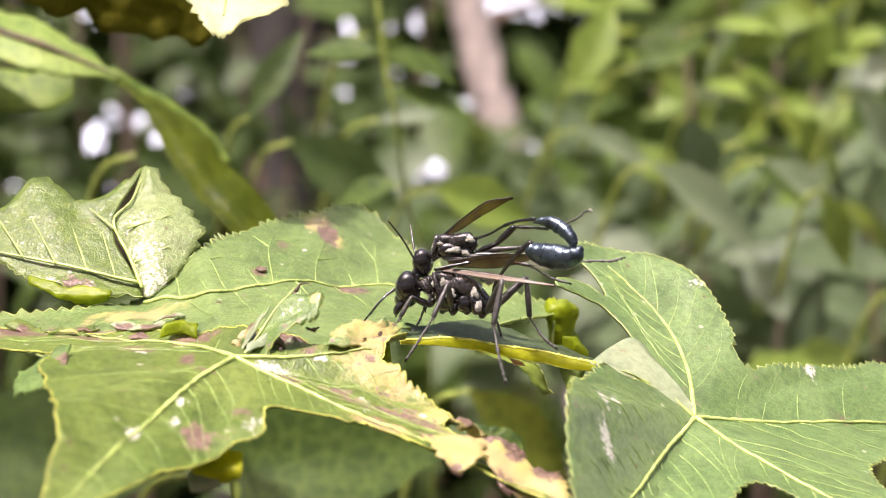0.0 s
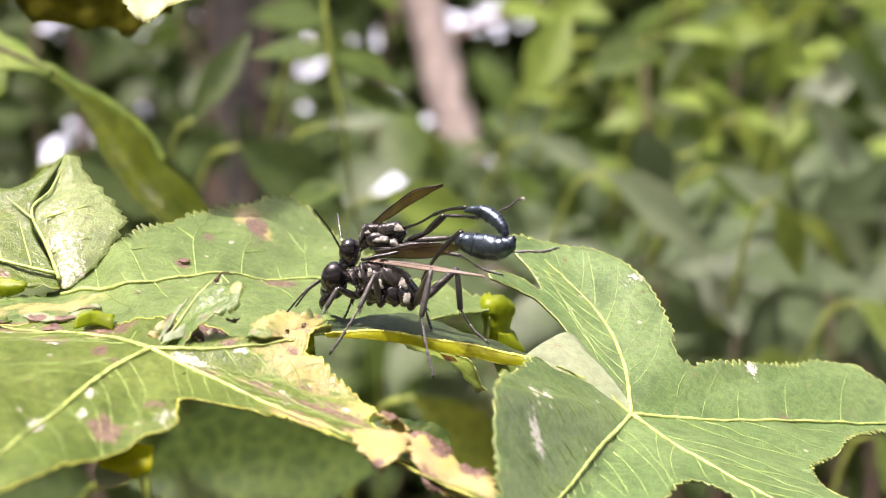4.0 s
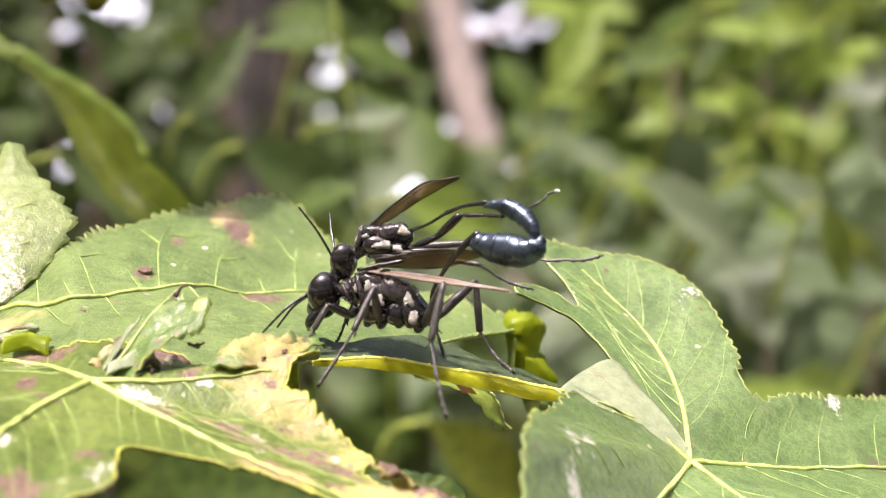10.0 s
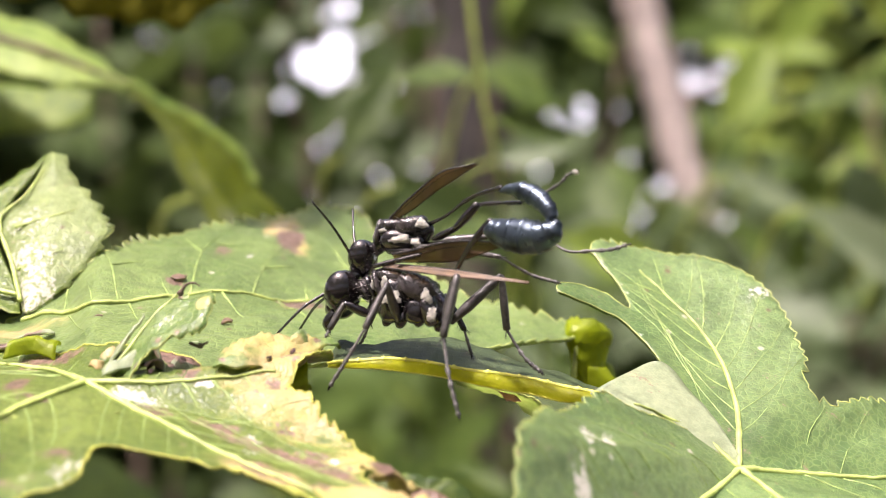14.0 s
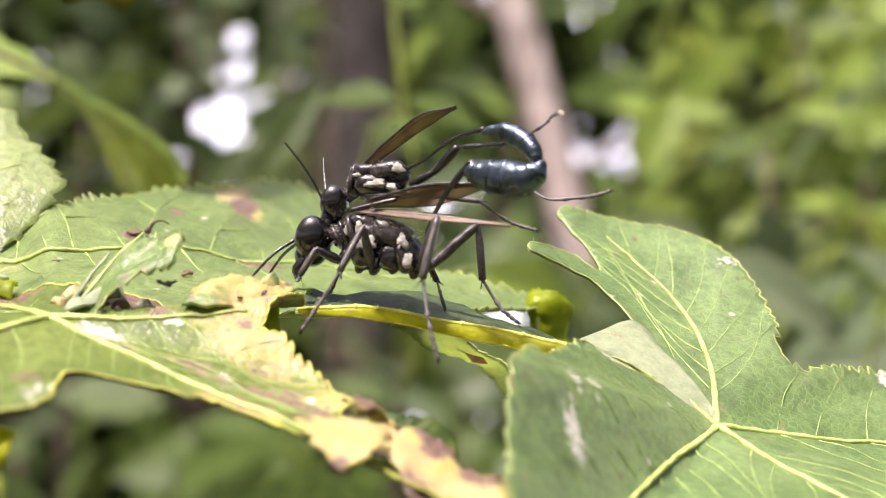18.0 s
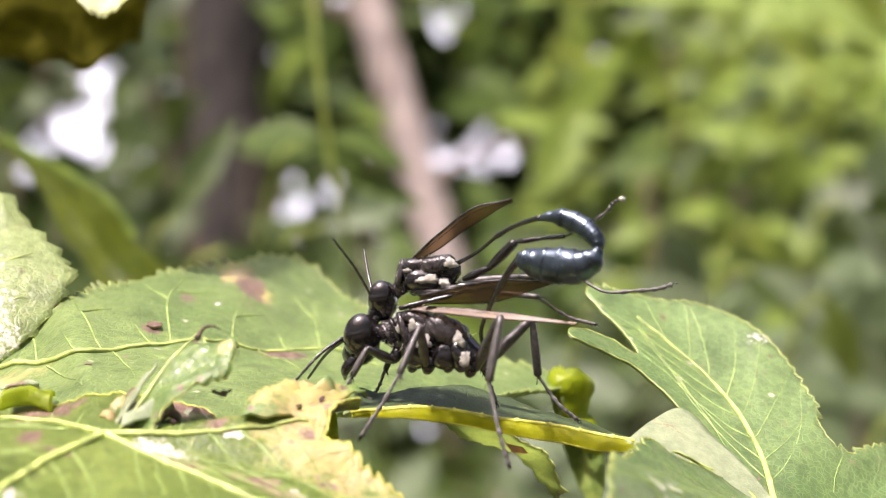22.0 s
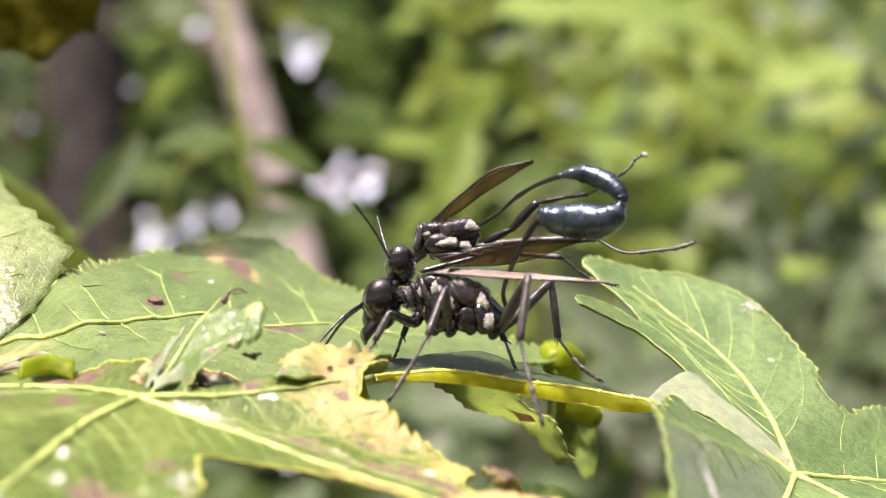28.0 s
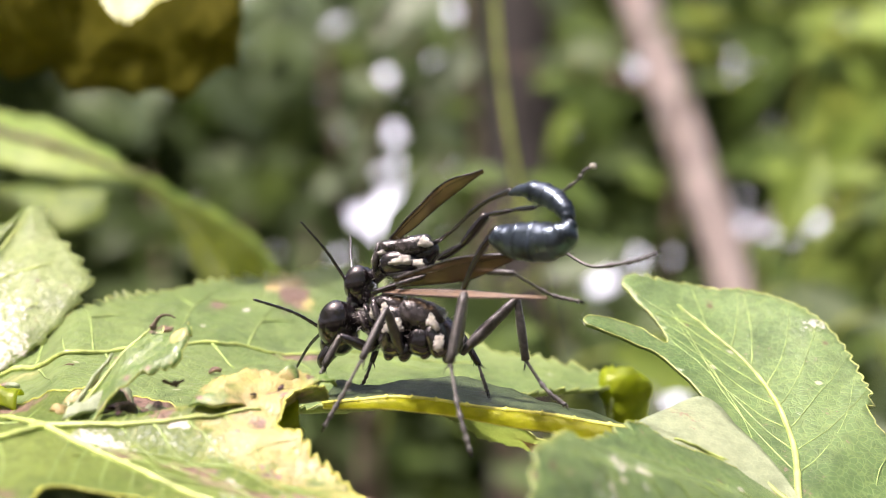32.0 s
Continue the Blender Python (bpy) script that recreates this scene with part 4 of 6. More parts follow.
right_leaf, right_z = veined_leaf(
    "leaf", "fresh green sweetgum leaf with five veined lobes and white flecks", JR, NODES_R,
    [(-107, 4.1), (-110.5, 3.5), (-114.8, 3.0), (-119.5, 2.56), (-125.5, 2.15), (-130, 1.86), (-136, 1.56), (-146, 1.16), (-160, 0.8), (-174, 0.5), (146.0, 0.31), (128.2, 0.56), (126.1, 0.84), (129.1, 1.08), (135.9, 1.2), (143.4, 1.27), (147.3, 1.33), (143.4, 1.4), (133.7, 1.41), (126.7, 1.34), (122.0, 1.24), (120.3, 1.44), (121.1, 1.65), (121.1, 1.8), (114.8, 1.89), (98.0, 1.9), (86.2, 1.81), (74.4, 1.53), (63.8, 1.19), (54.5, 1.01), (44.9, 1.81), (41.1, 2.93), (34.6, 3.26), (29.7, 4.48), (28.0, 3.54), (26.4, 2.69), (10.6, 1.85), (-5.2, 1.52), (-22.5, 1.64), (-22.2, 1.91), (-26.3, 2.2), (-38.5, 2.55), (-43.5, 2.94), (-47.9, 2.3), (-60.8, 1.51), (-79.9, 1.24), (-98, 2.9), (-103, 3.7)],
    [[(0, 0.01), (88.4, 0.58), (98.4, 1.16), (110.9, 1.64)], [(0, 0.01), (27.0, 0.98), (29.1, 2.9), (29.7, 4.16)], [(0, 0.01), (-52.5, 0.65), (-46.9, 1.5), (-44.1, 2.63)], [(0, 0.01), (-113.8, 0.55), (-113.8, 1.22), (-113.6, 1.74), (-113.4, 2.12)], [(0, 0.01), (156.2, 0.3), (-170.2, 0.64)]],
    stains=[(1.22, -0.93, 0.05, 0.22, 2, 1.0), (1.34, -0.81, 0.05, 0.2, 2, 1.0), (1.22, -1.33, 0.08, 0.2, 2, 0.9), (2.38, 1.73, 0.14, 0.1, 2, 0.7), (3.37, 1.39, 0.12, 0.12, 2, 0.8), (2.0, 0.29, 0.1, 0.16, 1, 1.0), (3.61, 0.99, 0.2, 0.08, 1, 0.6)],
    ruffle=0.04, tooth=0.08, step=0.09, every=3, mat=LEAF_LARGE, smooth=lambda x, y: y > 0.1 and x < -0.3 and y < 1.45 - 0.2 * x)

# The folded lobe on which the wasps stand: upper face darkened for their shade, rolled yellow edge.
perch = thing("folded_leaf_lobe", V(0.4, 0.55, -0.40), "folded green leaf lobe with a bright yellow rolled edge", "leaf")
EDGE = [(-0.38, -0.05, -0.4), (-0.19, 0.0, -0.39), (-0.03, 0.03, -0.38), (0.11, 0.07, -0.39), (0.25, 0.1, -0.41), (0.44, 0.14, -0.45), (0.67, 0.17, -0.48), (0.86, 0.17, -0.51), (1.05, 0.15, -0.55), (1.27, 0.14, -0.59)]
BACK = [(0.25, 0.11), (0.33, 0.1), (0.4, 0.1), (0.43, 0.1), (0.45, 0.12), (0.45, 0.12), (0.42, 0.08), (0.38, 0.05), (0.35, 0.03), (0.3, 0.0)]
DROP = [0.02, 0.04, 0.06, 0.07, 0.07, 0.07, 0.09, 0.09, 0.09, 0.06]
sheet("blade", [[(x, y + 0.01, z), (x, y + 0.45 * b, z + 0.35 * h), (x + 0.02, y + b, z + h)] for (x, y, z), (b, h) in zip(EDGE, BACK)], LEAF_PERCH_SHADED, perch, wave=0.03)
sheet("rolled_edge", [[(x, y, z + 0.004), (x, y - 0.32 * d, z - 0.28 * d), (x, y - 0.45 * d, z - 0.58 * d), (x, y - 0.48 * d, z - 0.92 * d)] for (x, y, z), d in zip(EDGE, DROP)], LEAF_RIM, perch, "yellow-green underside of the rolled leaf edge", wave=0.004, n=9)
rim_line = spline([V(x, y - 0.004, z + 0.006) for x, y, z in EDGE], 16)
part("rim", tube(bmesh.new(), rim_line, [0.00013 + 0.00009 * (k % 15 == 0) for k in range(len(rim_line))], 6, 1), YELLOW_BRIGHT, perch, "bright yellow toothed rim")
low_line = spline([V(x, y - 0.48 * d, z - 0.92 * d) for (x, y, z), d in zip(EDGE, DROP)], 12)
part("rim", tube(bmesh.new(), low_line, [0.00008] * len(low_line), 6, 1, rough=0.4), YELLOW_BRIGHT, perch)
sheet("flap", [[(1.22, 0.12, -0.58), (1.42, 0.1, -0.68), (1.63, 0.12, -0.79), (1.84, 0.15, -0.94), (2.11, 0.2, -1.05)], [(1.34, 0.35, -0.53), (1.55, 0.42, -0.57), (1.74, 0.36, -0.68), (1.92, 0.3, -0.83), (2.13, 0.23, -1.02)], [(1.43, 0.55, -0.51), (1.66, 0.72, -0.44), (1.84, 0.6, -0.6), (1.99, 0.42, -0.78), (2.13, 0.25, -0.97)]],
      LEAF_PALE, perch, "pale leaf underside", wave=0.015, stains=[(2.06, 0.45, -0.9, 0.06, 1, 0.9)])

# Folded-up lobe of the back leaf with a whitish scurfy face.
flip = thing("folded_up_lobe", V(-2.62, 1.02, -0.13), "upturned leaf lobe with whitish scurf on its pale underside", "leaf")
sheet("blade", [[(-2.68, 1.03, -0.13), (-2.64, 0.97, -0.15), (-2.60, 1.02, -0.12)], [(-2.85, 1.31, 0.17), (-2.66, 1.18, 0.12), (-2.36, 1.31, 0.17)], [(-3.05, 1.62, 0.48), (-2.71, 1.5, 0.46), (-2.26, 1.59, 0.45)], [(-2.94, 1.81, 0.67), (-2.71, 1.76, 0.69), (-2.45, 1.79, 0.65)], [(-2.86, 2.13, 0.99), (-2.82, 2.10, 1.0), (-2.77, 2.12, 0.98)]],
      LEAF_SCURF, flip, "pale underside with white scurf", wave=0.05, n=8, teeth="r", size=0.09, rim=MARGIN, stains=[(-2.66, 1.08, -0.02, 0.34, 2, 0.6), (-2.74, 1.3, 0.24, 0.32, 2, 0.52), (-2.84, 1.55, 0.5, 0.28, 2, 0.42)])
sheet("fold", [[(-4.43, 1.81, 0.67), (-4.11, 1.77, 0.63), (-3.79, 2.03, 0.89), (-3.33, 1.86, 0.68), (-2.85, 2.13, 0.99)], [(-4.38, 1.56, 0.42), (-4.06, 1.54, 0.40), (-3.64, 1.58, 0.49), (-3.30, 1.65, 0.48), (-3.06, 1.63, 0.48)],
               [(-4.34, 1.41, 0.27), (-4.02, 1.35, 0.21), (-3.45, 1.22, 0.11), (-2.97, 1.14, 0.0), (-2.75, 1.14, -0.02)], [(-4.32, 1.32, 0.18), (-4.0, 1.26, 0.10), (-3.74, 1.15, 0.03), (-3.22, 1.0, -0.07), (-2.7, 1.0, -0.13)]],
      LEAF_FRONT, flip, "green upper side of the folded lobe", wave=0.06, n=8, teeth="tb", size=0.045, rim=MARGIN, stains=[(-3.95, 1.9, 0.62, 0.12, 1, 0.9), (-3.55, 1.05, -0.02, 0.14, 2, 0.7), (-3.3, 1.0, -0.05, 0.2, 1, 0.6)])
for line in ([(-2.70, 1.02, -0.06), (-2.85, 1.28, 0.19), (-3.05, 1.59, 0.5), (-2.92, 1.78, 0.69), (-2.84, 2.08, 0.95)], [(-2.74, 1.08, -0.02), (-2.98, 1.1, 0.03), (-3.45, 1.18, 0.13), (-4.02, 1.31, 0.22), (-4.34, 1.38, 0.28)]):
    part("rib", tube(bmesh.new(), [V(x, y - 0.004, z + 0.004) for x, y, z in line], [0.0002, 0.00017, 0.00014, 0.0001, 0.00005], 6, 8), VEIN, flip)
for a, b in (((-3.2, 1.12, 0.07), (-3.42, 1.55, 0.45)), ((-3.5, 1.18, 0.14), (-3.8, 1.6, 0.52)), ((-3.8, 1.24, 0.18), (-4.1, 1.6, 0.5)), ((-2.95, 1.1, 0.04), (-3.15, 1.55, 0.42)), ((-3.0, 1.5, 0.42), (-3.3, 1.75, 0.62)), ((-2.8, 1.25, 0.15), (-2.5, 1.35, 0.3)), ((-2.9, 1.5, 0.45), (-2.5, 1.62, 0.58))):
    part("side_vein", tube(bmesh.new(), [V(a[0], a[1] - 0.008, a[2] + 0.004), V(0.5 * (a[0] + b[0]), 0.5 * (a[1] + b[1]) - 0.012, 0.5 * (a[2] + b[2]) + 0.004), V(b[0], b[1] - 0.006, b[2] + 0.002)], [0.0001, 0.00008, 0.00004], 5, 6), VEIN, flip)
sheet("curled_margin", [[(-3.72, 1.1, 0.04), (-3.5, 1.02, -0.03), (-3.25, 0.96, -0.06), (-2.95, 0.94, -0.08)], [(-3.70, 1.02, -0.02), (-3.48, 0.95, -0.09), (-3.22, 0.90, -0.13), (-2.96, 0.90, -0.12)], [(-3.62, 1.06, -0.05), (-3.44, 0.98, -0.13), (-3.2, 0.94, -0.17), (-2.98, 0.94, -0.15)]], LEAF_EDGE, flip, "curled yellow margin", wave=0.07, teeth="b", size=0.03)

# Curled bits behind and under the perch.
curl = thing("curled_leaf_tip", V(1.09, 2.13, -0.45), "curled lime-green leaf tip", "leaf")
sheet("roll", [[(1.15 + 0.05 * (z + 0.6) + 0.02 * math.sin(13 * z + a) + k * (0.21 * math.cos(a) * 0.62 - 0.13 * math.sin(a) * 0.78), 2.38 + k * (0.21 * math.cos(a) * 0.78 + 0.13 * math.sin(a) * 0.62), z - 0.03 - 0.035 * math.cos(a)) for a in (-3.9, -3.2, -2.5, -1.8, -1.1, -0.4, 0.3, 1.0)] for z, k in ((-0.72, 0.5), (-0.64, 0.68), (-0.56, 0.8), (-0.48, 0.86), (-0.40, 0.82), (-0.32, 0.9), (-0.26, 0.8), (-0.225, 0.42))],
      LEAF_EDGE, curl, "puckered lime-green roll", wave=0.075, n=5, teeth="l", size=0.03)
part("rib", tube(bmesh.new(), [V(1.06, 2.24, -0.73), V(1.07, 2.22, -0.53), V(1.09, 2.23, -0.36), V(1.13, 2.3, -0.26)], [0.0002, 0.00016, 0.00012, 0.00008], 6, 5), VEIN, curl)
sheet("tail", [[(1.14, 2.28, -0.58), (1.22, 2.22, -0.58), (1.29, 2.28, -0.59)], [(1.14, 2.28, -0.68), (1.27, 2.22, -0.66), (1.37, 2.28, -0.68)], [(1.2, 2.28, -0.74), (1.3, 2.24, -0.75), (1.42, 2.28, -0.74)], [(1.26, 2.3, -0.8), (1.34, 2.27, -0.81), (1.41, 2.3, -0.79)]], LEAF_EDGE, curl, wave=0.03, teeth="b", size=0.03)
hang = thing("hanging_leaf_lobe", V(0.6, 1.25, -0.6), "drooping pale green leaf lobe with a pink blotch", "leaf")
sheet("blade", [[(0.09, 1.1, -0.46), (0.31, 1.0, -0.46), (0.52, 0.9, -0.51)], [(0.24, 1.2, -0.57), (0.43, 1.1, -0.58), (0.62, 1.0, -0.6)], [(0.41, 1.3, -0.67), (0.59, 1.2, -0.68), (0.76, 1.1, -0.67)], [(0.69, 1.35, -0.77), (0.78, 1.25, -0.77), (0.86, 1.15, -0.76)], [(0.91, 1.4, -1.01), (0.94, 1.3, -0.99), (0.96, 1.2, -0.97)]],
      LEAF_GLOW, hang, wave=0.05, teeth="lrb", size=0.06, n=7, rim=MARGIN, stains=[(0.7, 1.2, -0.7, 0.12, 0, 0.5)])
sheet("blotch", [[(0.54, 1.12, -0.61), (0.58, 1.12, -0.59), (0.63, 1.12, -0.6)], [(0.59, 1.12, -0.66), (0.65, 1.12, -0.65), (0.69, 1.12, -0.66)], [(0.64, 1.12, -0.72), (0.7, 1.12, -0.72), (0.74, 1.12, -0.72)]], PINK, hang, "pinkish-white dead blotch", wave=0.03, n=4)
hang2 = thing("hanging_leaf_lobe", V(1.25, 2.4, -0.8), "drooping olive-yellow leaf tip", "leaf")
sheet("blade", [[(1.12, 2.5, -0.55), (1.22, 2.5, -0.55), (1.34, 2.5, -0.58)], [(1.13, 2.44, -0.8), (1.26, 2.4, -0.8), (1.40, 2.44, -0.8)], [(1.18, 2.36, -1.02), (1.29, 2.32, -1.03), (1.40, 2.36, -1.0)], [(1.26, 2.3, -1.17), (1.30, 2.28, -1.19), (1.36, 2.3, -1.16)]], LEAF_SUN_TINTED, hang2, wave=0.04, teeth="b", size=0.04)
part("rib", tube(bmesh.new(), [V(1.22, 2.48, -0.55), V(1.26, 2.39, -0.8), V(1.30, 2.29, -1.15)], [0.0003, 0.0002, 0.0001], 6, 5), STEM, hang2)

# Leaves overhead and behind at the side.
top = thing("overhanging_leaf", V(-2.24, 1.21, 2.76), "bright pale overhanging leaf with a notched tip", "leaf")
sheet("blade", [[(-2.80, 3.48, 3.89), (-2.20, 3.48, 3.89), (-1.41, 3.48, 3.78)], [(-2.59, 2.67, 2.91), (-2.12, 2.67, 2.91), (-1.54, 2.71, 2.74)], [(-2.40, 2.36, 2.55), (-2.14, 2.36, 2.49), (-1.61, 2.36, 2.56)], [(-2.26, 2.17, 2.28), (-2.11, 2.17, 2.26), (-1.92, 2.21, 2.44)]], LEAF_CREAM, top, wave=0.05, n=8, teeth="lrb", size=0.07)
part("rib", tube(bmesh.new(), [V(-2.20, 3.48, 3.90), V(-2.12, 2.67, 2.92), V(-2.13, 2.32, 2.46)], [0.0003, 0.0002, 0.0001], 6, 5), VEIN, top)
olive = thing("overhanging_leaf", V(-4.5, 4.5, 3.6), "dark olive leaf seen from below with brown margin", "leaf")
sheet("blade", [[(-5.3, 6.2, 3.0), (-5.2, 6.0, 3.5), (-5.0, 5.8, 4.6)], [(-4.35, 6.2, 2.7), (-4.3, 6.0, 3.4), (-4.2, 5.8, 4.6)], [(-3.2, 6.0, 2.45), (-3.1, 5.9, 3.1), (-3.0, 5.8, 4.4)], [(-2.35, 6.0, 2.65), (-2.25, 5.9, 3.2), (-2.1, 5.8, 4.2)]], LEAF_UMBER, olive, wave=0.2, n=8,
      stains=[(-3.2, 6.0, 2.4, 0.35, 1, 0.7), (-4.1, 6.0, 2.6, 0.35, 1, 0.6), (-2.5, 6.0, 2.6, 0.3, 1, 0.7)])
for k in range(4):
    part("side_vein", tube(bmesh.new(), [V(-4.6 + 0.5 * k, 5.95, 3.6), V(-4.4 + 0.5 * k, 6.0, 3.1), V(-4.3 + 0.55 * k, 6.1, 2.75)], [0.0003, 0.0002, 0.0001], 5, 4), LEAF_UMBER, olive)

strap = thing("hanging_leaf", V(-3.3, 9.9, 1.2), "long hanging olive-green leaf lobe, upper edge coloured lighter for the sun", "leaf")
UPPER = [(-4.64, 10.6, 2.3), (-4.13, 10.4, 2.0), (-3.58, 10.2, 1.7), (-3.13, 9.9, 1.35), (-2.84, 9.6, 0.99), (-2.46, 9.3, 0.67), (-2.12, 9.1, 0.27), (-1.74, 8.9, -0.11)]
LOWER = [(-4.56, 9.9, 2.15), (-4.09, 9.6, 1.85), (-3.78, 9.2, 1.46), (-3.51, 8.8, 1.01), (-3.16, 8.5, 0.6), (-2.79, 8.3, 0.24), (-2.46, 8.2, -0.08), (-1.84, 8.2, -0.33)]
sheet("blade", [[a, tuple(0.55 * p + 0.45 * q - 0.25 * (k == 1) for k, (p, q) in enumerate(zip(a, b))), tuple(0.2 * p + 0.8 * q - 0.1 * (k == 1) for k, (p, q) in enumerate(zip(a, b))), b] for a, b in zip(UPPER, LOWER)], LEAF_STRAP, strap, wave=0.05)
# Lime strip over the olive blade: sun on the upper edge, put into colour.
sheet("sun_tinted_edge", [[(x - 0.02, y + 0.35, z + 0.07), (x, y + 0.12, z + 0.05), (x - 0.02, y - 0.05, z - 0.03)] for x, y, z in UPPER[:5]], LEAF_LIME, strap, " yellow-green folded edge, coloured lighter for the sun", wave=0.03)
side = thing("hanging_leaf", V(-5.4, 9.6, 2.5), "sunlit yellow-green leaf with a brown vein", "leaf")
SIDE_RIB = [(-7.13, 10.2, 3.23), (-5.99, 9.7, 2.75), (-5.41, 9.5, 2.58), (-4.87, 9.5, 2.36), (-4.29, 9.5, 2.14)]
# The sun on this leaf is put into its brighter green.
sheet("blade", [[(-7.21, 10.8, 3.6), SIDE_RIB[0], (-7.04, 9.6, 2.72)], [(-6.13, 10.3, 3.11), SIDE_RIB[1], (-5.9, 9.3, 2.37)], [(-5.51, 10.0, 2.91), SIDE_RIB[2], (-5.34, 9.2, 2.22)], [(-4.93, 9.8, 2.59), SIDE_RIB[3], (-4.83, 9.3, 2.18)], [(-4.31, 9.6, 2.2), SIDE_RIB[4], (-4.37, 9.5, 2.09)]], LEAF_SUN_TINTED, side, wave=0.08)
part("rib", tube(bmesh.new(), [V(x, y - 0.03, z + 0.03) for x, y, z in SIDE_RIB], [0.0005, 0.0005, 0.0004, 0.0003, 0.0001], 6, 5), TWIG, side)
low = thing("hanging_leaf", V(-5.8, 10.9, 2.0), "green leaf in half shade below the branch", "leaf")
sheet("blade", [[(-7.35, 11.0, 2.4), (-7.3, 10.7, 2.0), (-7.24, 10.6, 1.55)], [(-6.29, 11.0, 2.32), (-6.25, 10.75, 2.0), (-6.2, 10.6, 1.66)], [(-5.64, 11.0, 2.28), (-5.6, 10.8, 2.0), (-5.6, 10.6, 1.72)], [(-5.22, 11.0, 2.24), (-5.2, 10.9, 2.02), (-5.24, 10.8, 1.81)]], LEAF_LIME, low, wave=0.06)

# Torn, curled and scabbed bits along the gnawed edge.
TENT = [[(-1.66, -0.62, -0.51), (-1.53, -0.5, -0.33), (-1.39, -0.36, -0.11), (-1.3, -0.28, -0.01), (-1.25, -0.22, 0.05)], [(-1.64, -0.64, -0.51), (-1.5, -0.55, -0.35), (-1.35, -0.44, -0.16), (-1.21, -0.38, -0.05), (-1.13, -0.3, 0.04)], [(-1.62, -0.66, -0.51), (-1.48, -0.6, -0.38), (-1.35, -0.52, -0.22), (-1.17, -0.48, -0.14), (-1.03, -0.42, -0.02)], [(-1.59, -0.68, -0.51), (-1.46, -0.66, -0.41), (-1.35, -0.62, -0.27), (-1.2, -0.6, -0.24), (-1.07, -0.56, -0.22)]]
sheet("torn_flap", TENT, LEAF_FRESH, front_leaf, "upright crumpled torn flap with yellow rim and brown edge", wave=0.1, n=7, teeth="rb", size=0.045, rim=MARGIN,
      stains=[(-1.07, -0.4, -0.04, 0.07, 0, 0.9), (-1.09, -0.5, -0.18, 0.06, 0, 0.9), (-1.31, -0.6, -0.22, 0.05, 1, 0.9), (-1.19, -0.55, -0.21, 0.05, 1, 0.8), (-1.43, -0.64, -0.38, 0.04, 1, 0.9), (-1.52, -0.6, -0.38, 0.05, 2, 0.7), (-1.27, -0.26, 0.0, 0.05, 1, 0.9)])
sheet("torn_flap", [[(-1.70, -0.60, -0.46), (-1.58, -0.50, -0.28), (-1.45, -0.40, -0.12)], [(-1.72, -0.50, -0.43), (-1.62, -0.42, -0.30), (-1.52, -0.35, -0.20)], [(-1.74, -0.42, -0.42), (-1.67, -0.33, -0.36), (-1.60, -0.28, -0.30)]], LEAF_PALE, front_leaf, wave=0.15, n=7, teeth="b", size=0.03, rim=MARGIN,
      stains=[(-1.6, -0.3, -0.3, 0.12, 1, 0.9), (-1.66, -0.36, -0.35, 0.1, 2, 0.6)])
part("rib", tube(bmesh.new(), [V(x, y - 0.02, z + 0.01) for x, y, z in TENT[0]], [0.00014, 0.00012, 0.0001, 0.00007, 0.00003], 6, 6), VEIN, front_leaf)
sheet("torn_flap", [[(-2.95, -0.95, -0.36), (-2.93, -1.25, -0.47), (-2.91, -1.52, -0.60)], [(-3.12, -1.0, -0.44), (-3.13, -1.25, -0.53), (-3.10, -1.48, -0.63)], [(-3.30, -1.1, -0.58), (-3.32, -1.25, -0.63), (-3.28, -1.38, -0.68)]], LEAF_MAIN, front_leaf, "pinkish dead scrap with green tip", wave=0.09, n=7, teeth="lrb", size=0.03,
      stains=[(-3.0, -1.2, -0.42, 0.2, 1, 0.8), (-3.05, -1.2, -0.44, 0.12, 2, 0.6)])
part("shrivelled_tip", tube(bmesh.new(), [V(-1.24, -0.34, 0.03), V(-1.2, -0.34, 0.09), V(-1.15, -0.34, 0.10), V(-1.11, -0.34, 0.08)], [0.0002, 0.0001, 0.00006, 0.00003], 6, 4, rough=0.5), TWIG, front_leaf)
part("shrivelled_tip", tube(bmesh.new(), [V(-1.14, -0.5, -0.25), V(-1.09, -0.48, -0.27), V(-1.04, -0.45, -0.25)], [0.0001, 0.0002, 0.00006], 6, 4, rough=0.9), TWIG, front_leaf)
part("shrivelled_tip", tube(bmesh.new(), [V(-0.5, -0.2, -0.55), V(-0.46, -0.2, -0.6), V(-0.44, -0.2, -0.62)], [0.0001, 0.0002, 0.00006], 6, 4, rough=0.9), TWIG, front_leaf)
part("shrivelled_tip", tube(bmesh.new(), [V(-0.72, -0.12, -0.3), V(-0.66, -0.1, -0.25), V(-0.58, -0.1, -0.27), V(-0.5, -0.06, -0.3)], [0.00004, 0.00009, 0.0001, 0.00004], 8, 4, rough=0.6), TWIG, front_leaf)
sheet("torn_flap", [[(-0.82, -0.45, -0.42), (-0.7, -0.3, -0.40), (-0.5, -0.2, -0.38)], [(-0.78, -0.5, -0.5), (-0.64, -0.42, -0.52), (-0.46, -0.34, -0.50)], [(-0.72, -0.42, -0.6), (-0.6, -0.32, -0.64), (-0.46, -0.26, -0.58)], [(-0.66, -0.28, -0.55), (-0.58, -0.22, -0.56), (-0.47, -0.18, -0.52)]],
      LEAF_EDGE, front_leaf, "yellow curled scrap of leaf", wave=0.10)
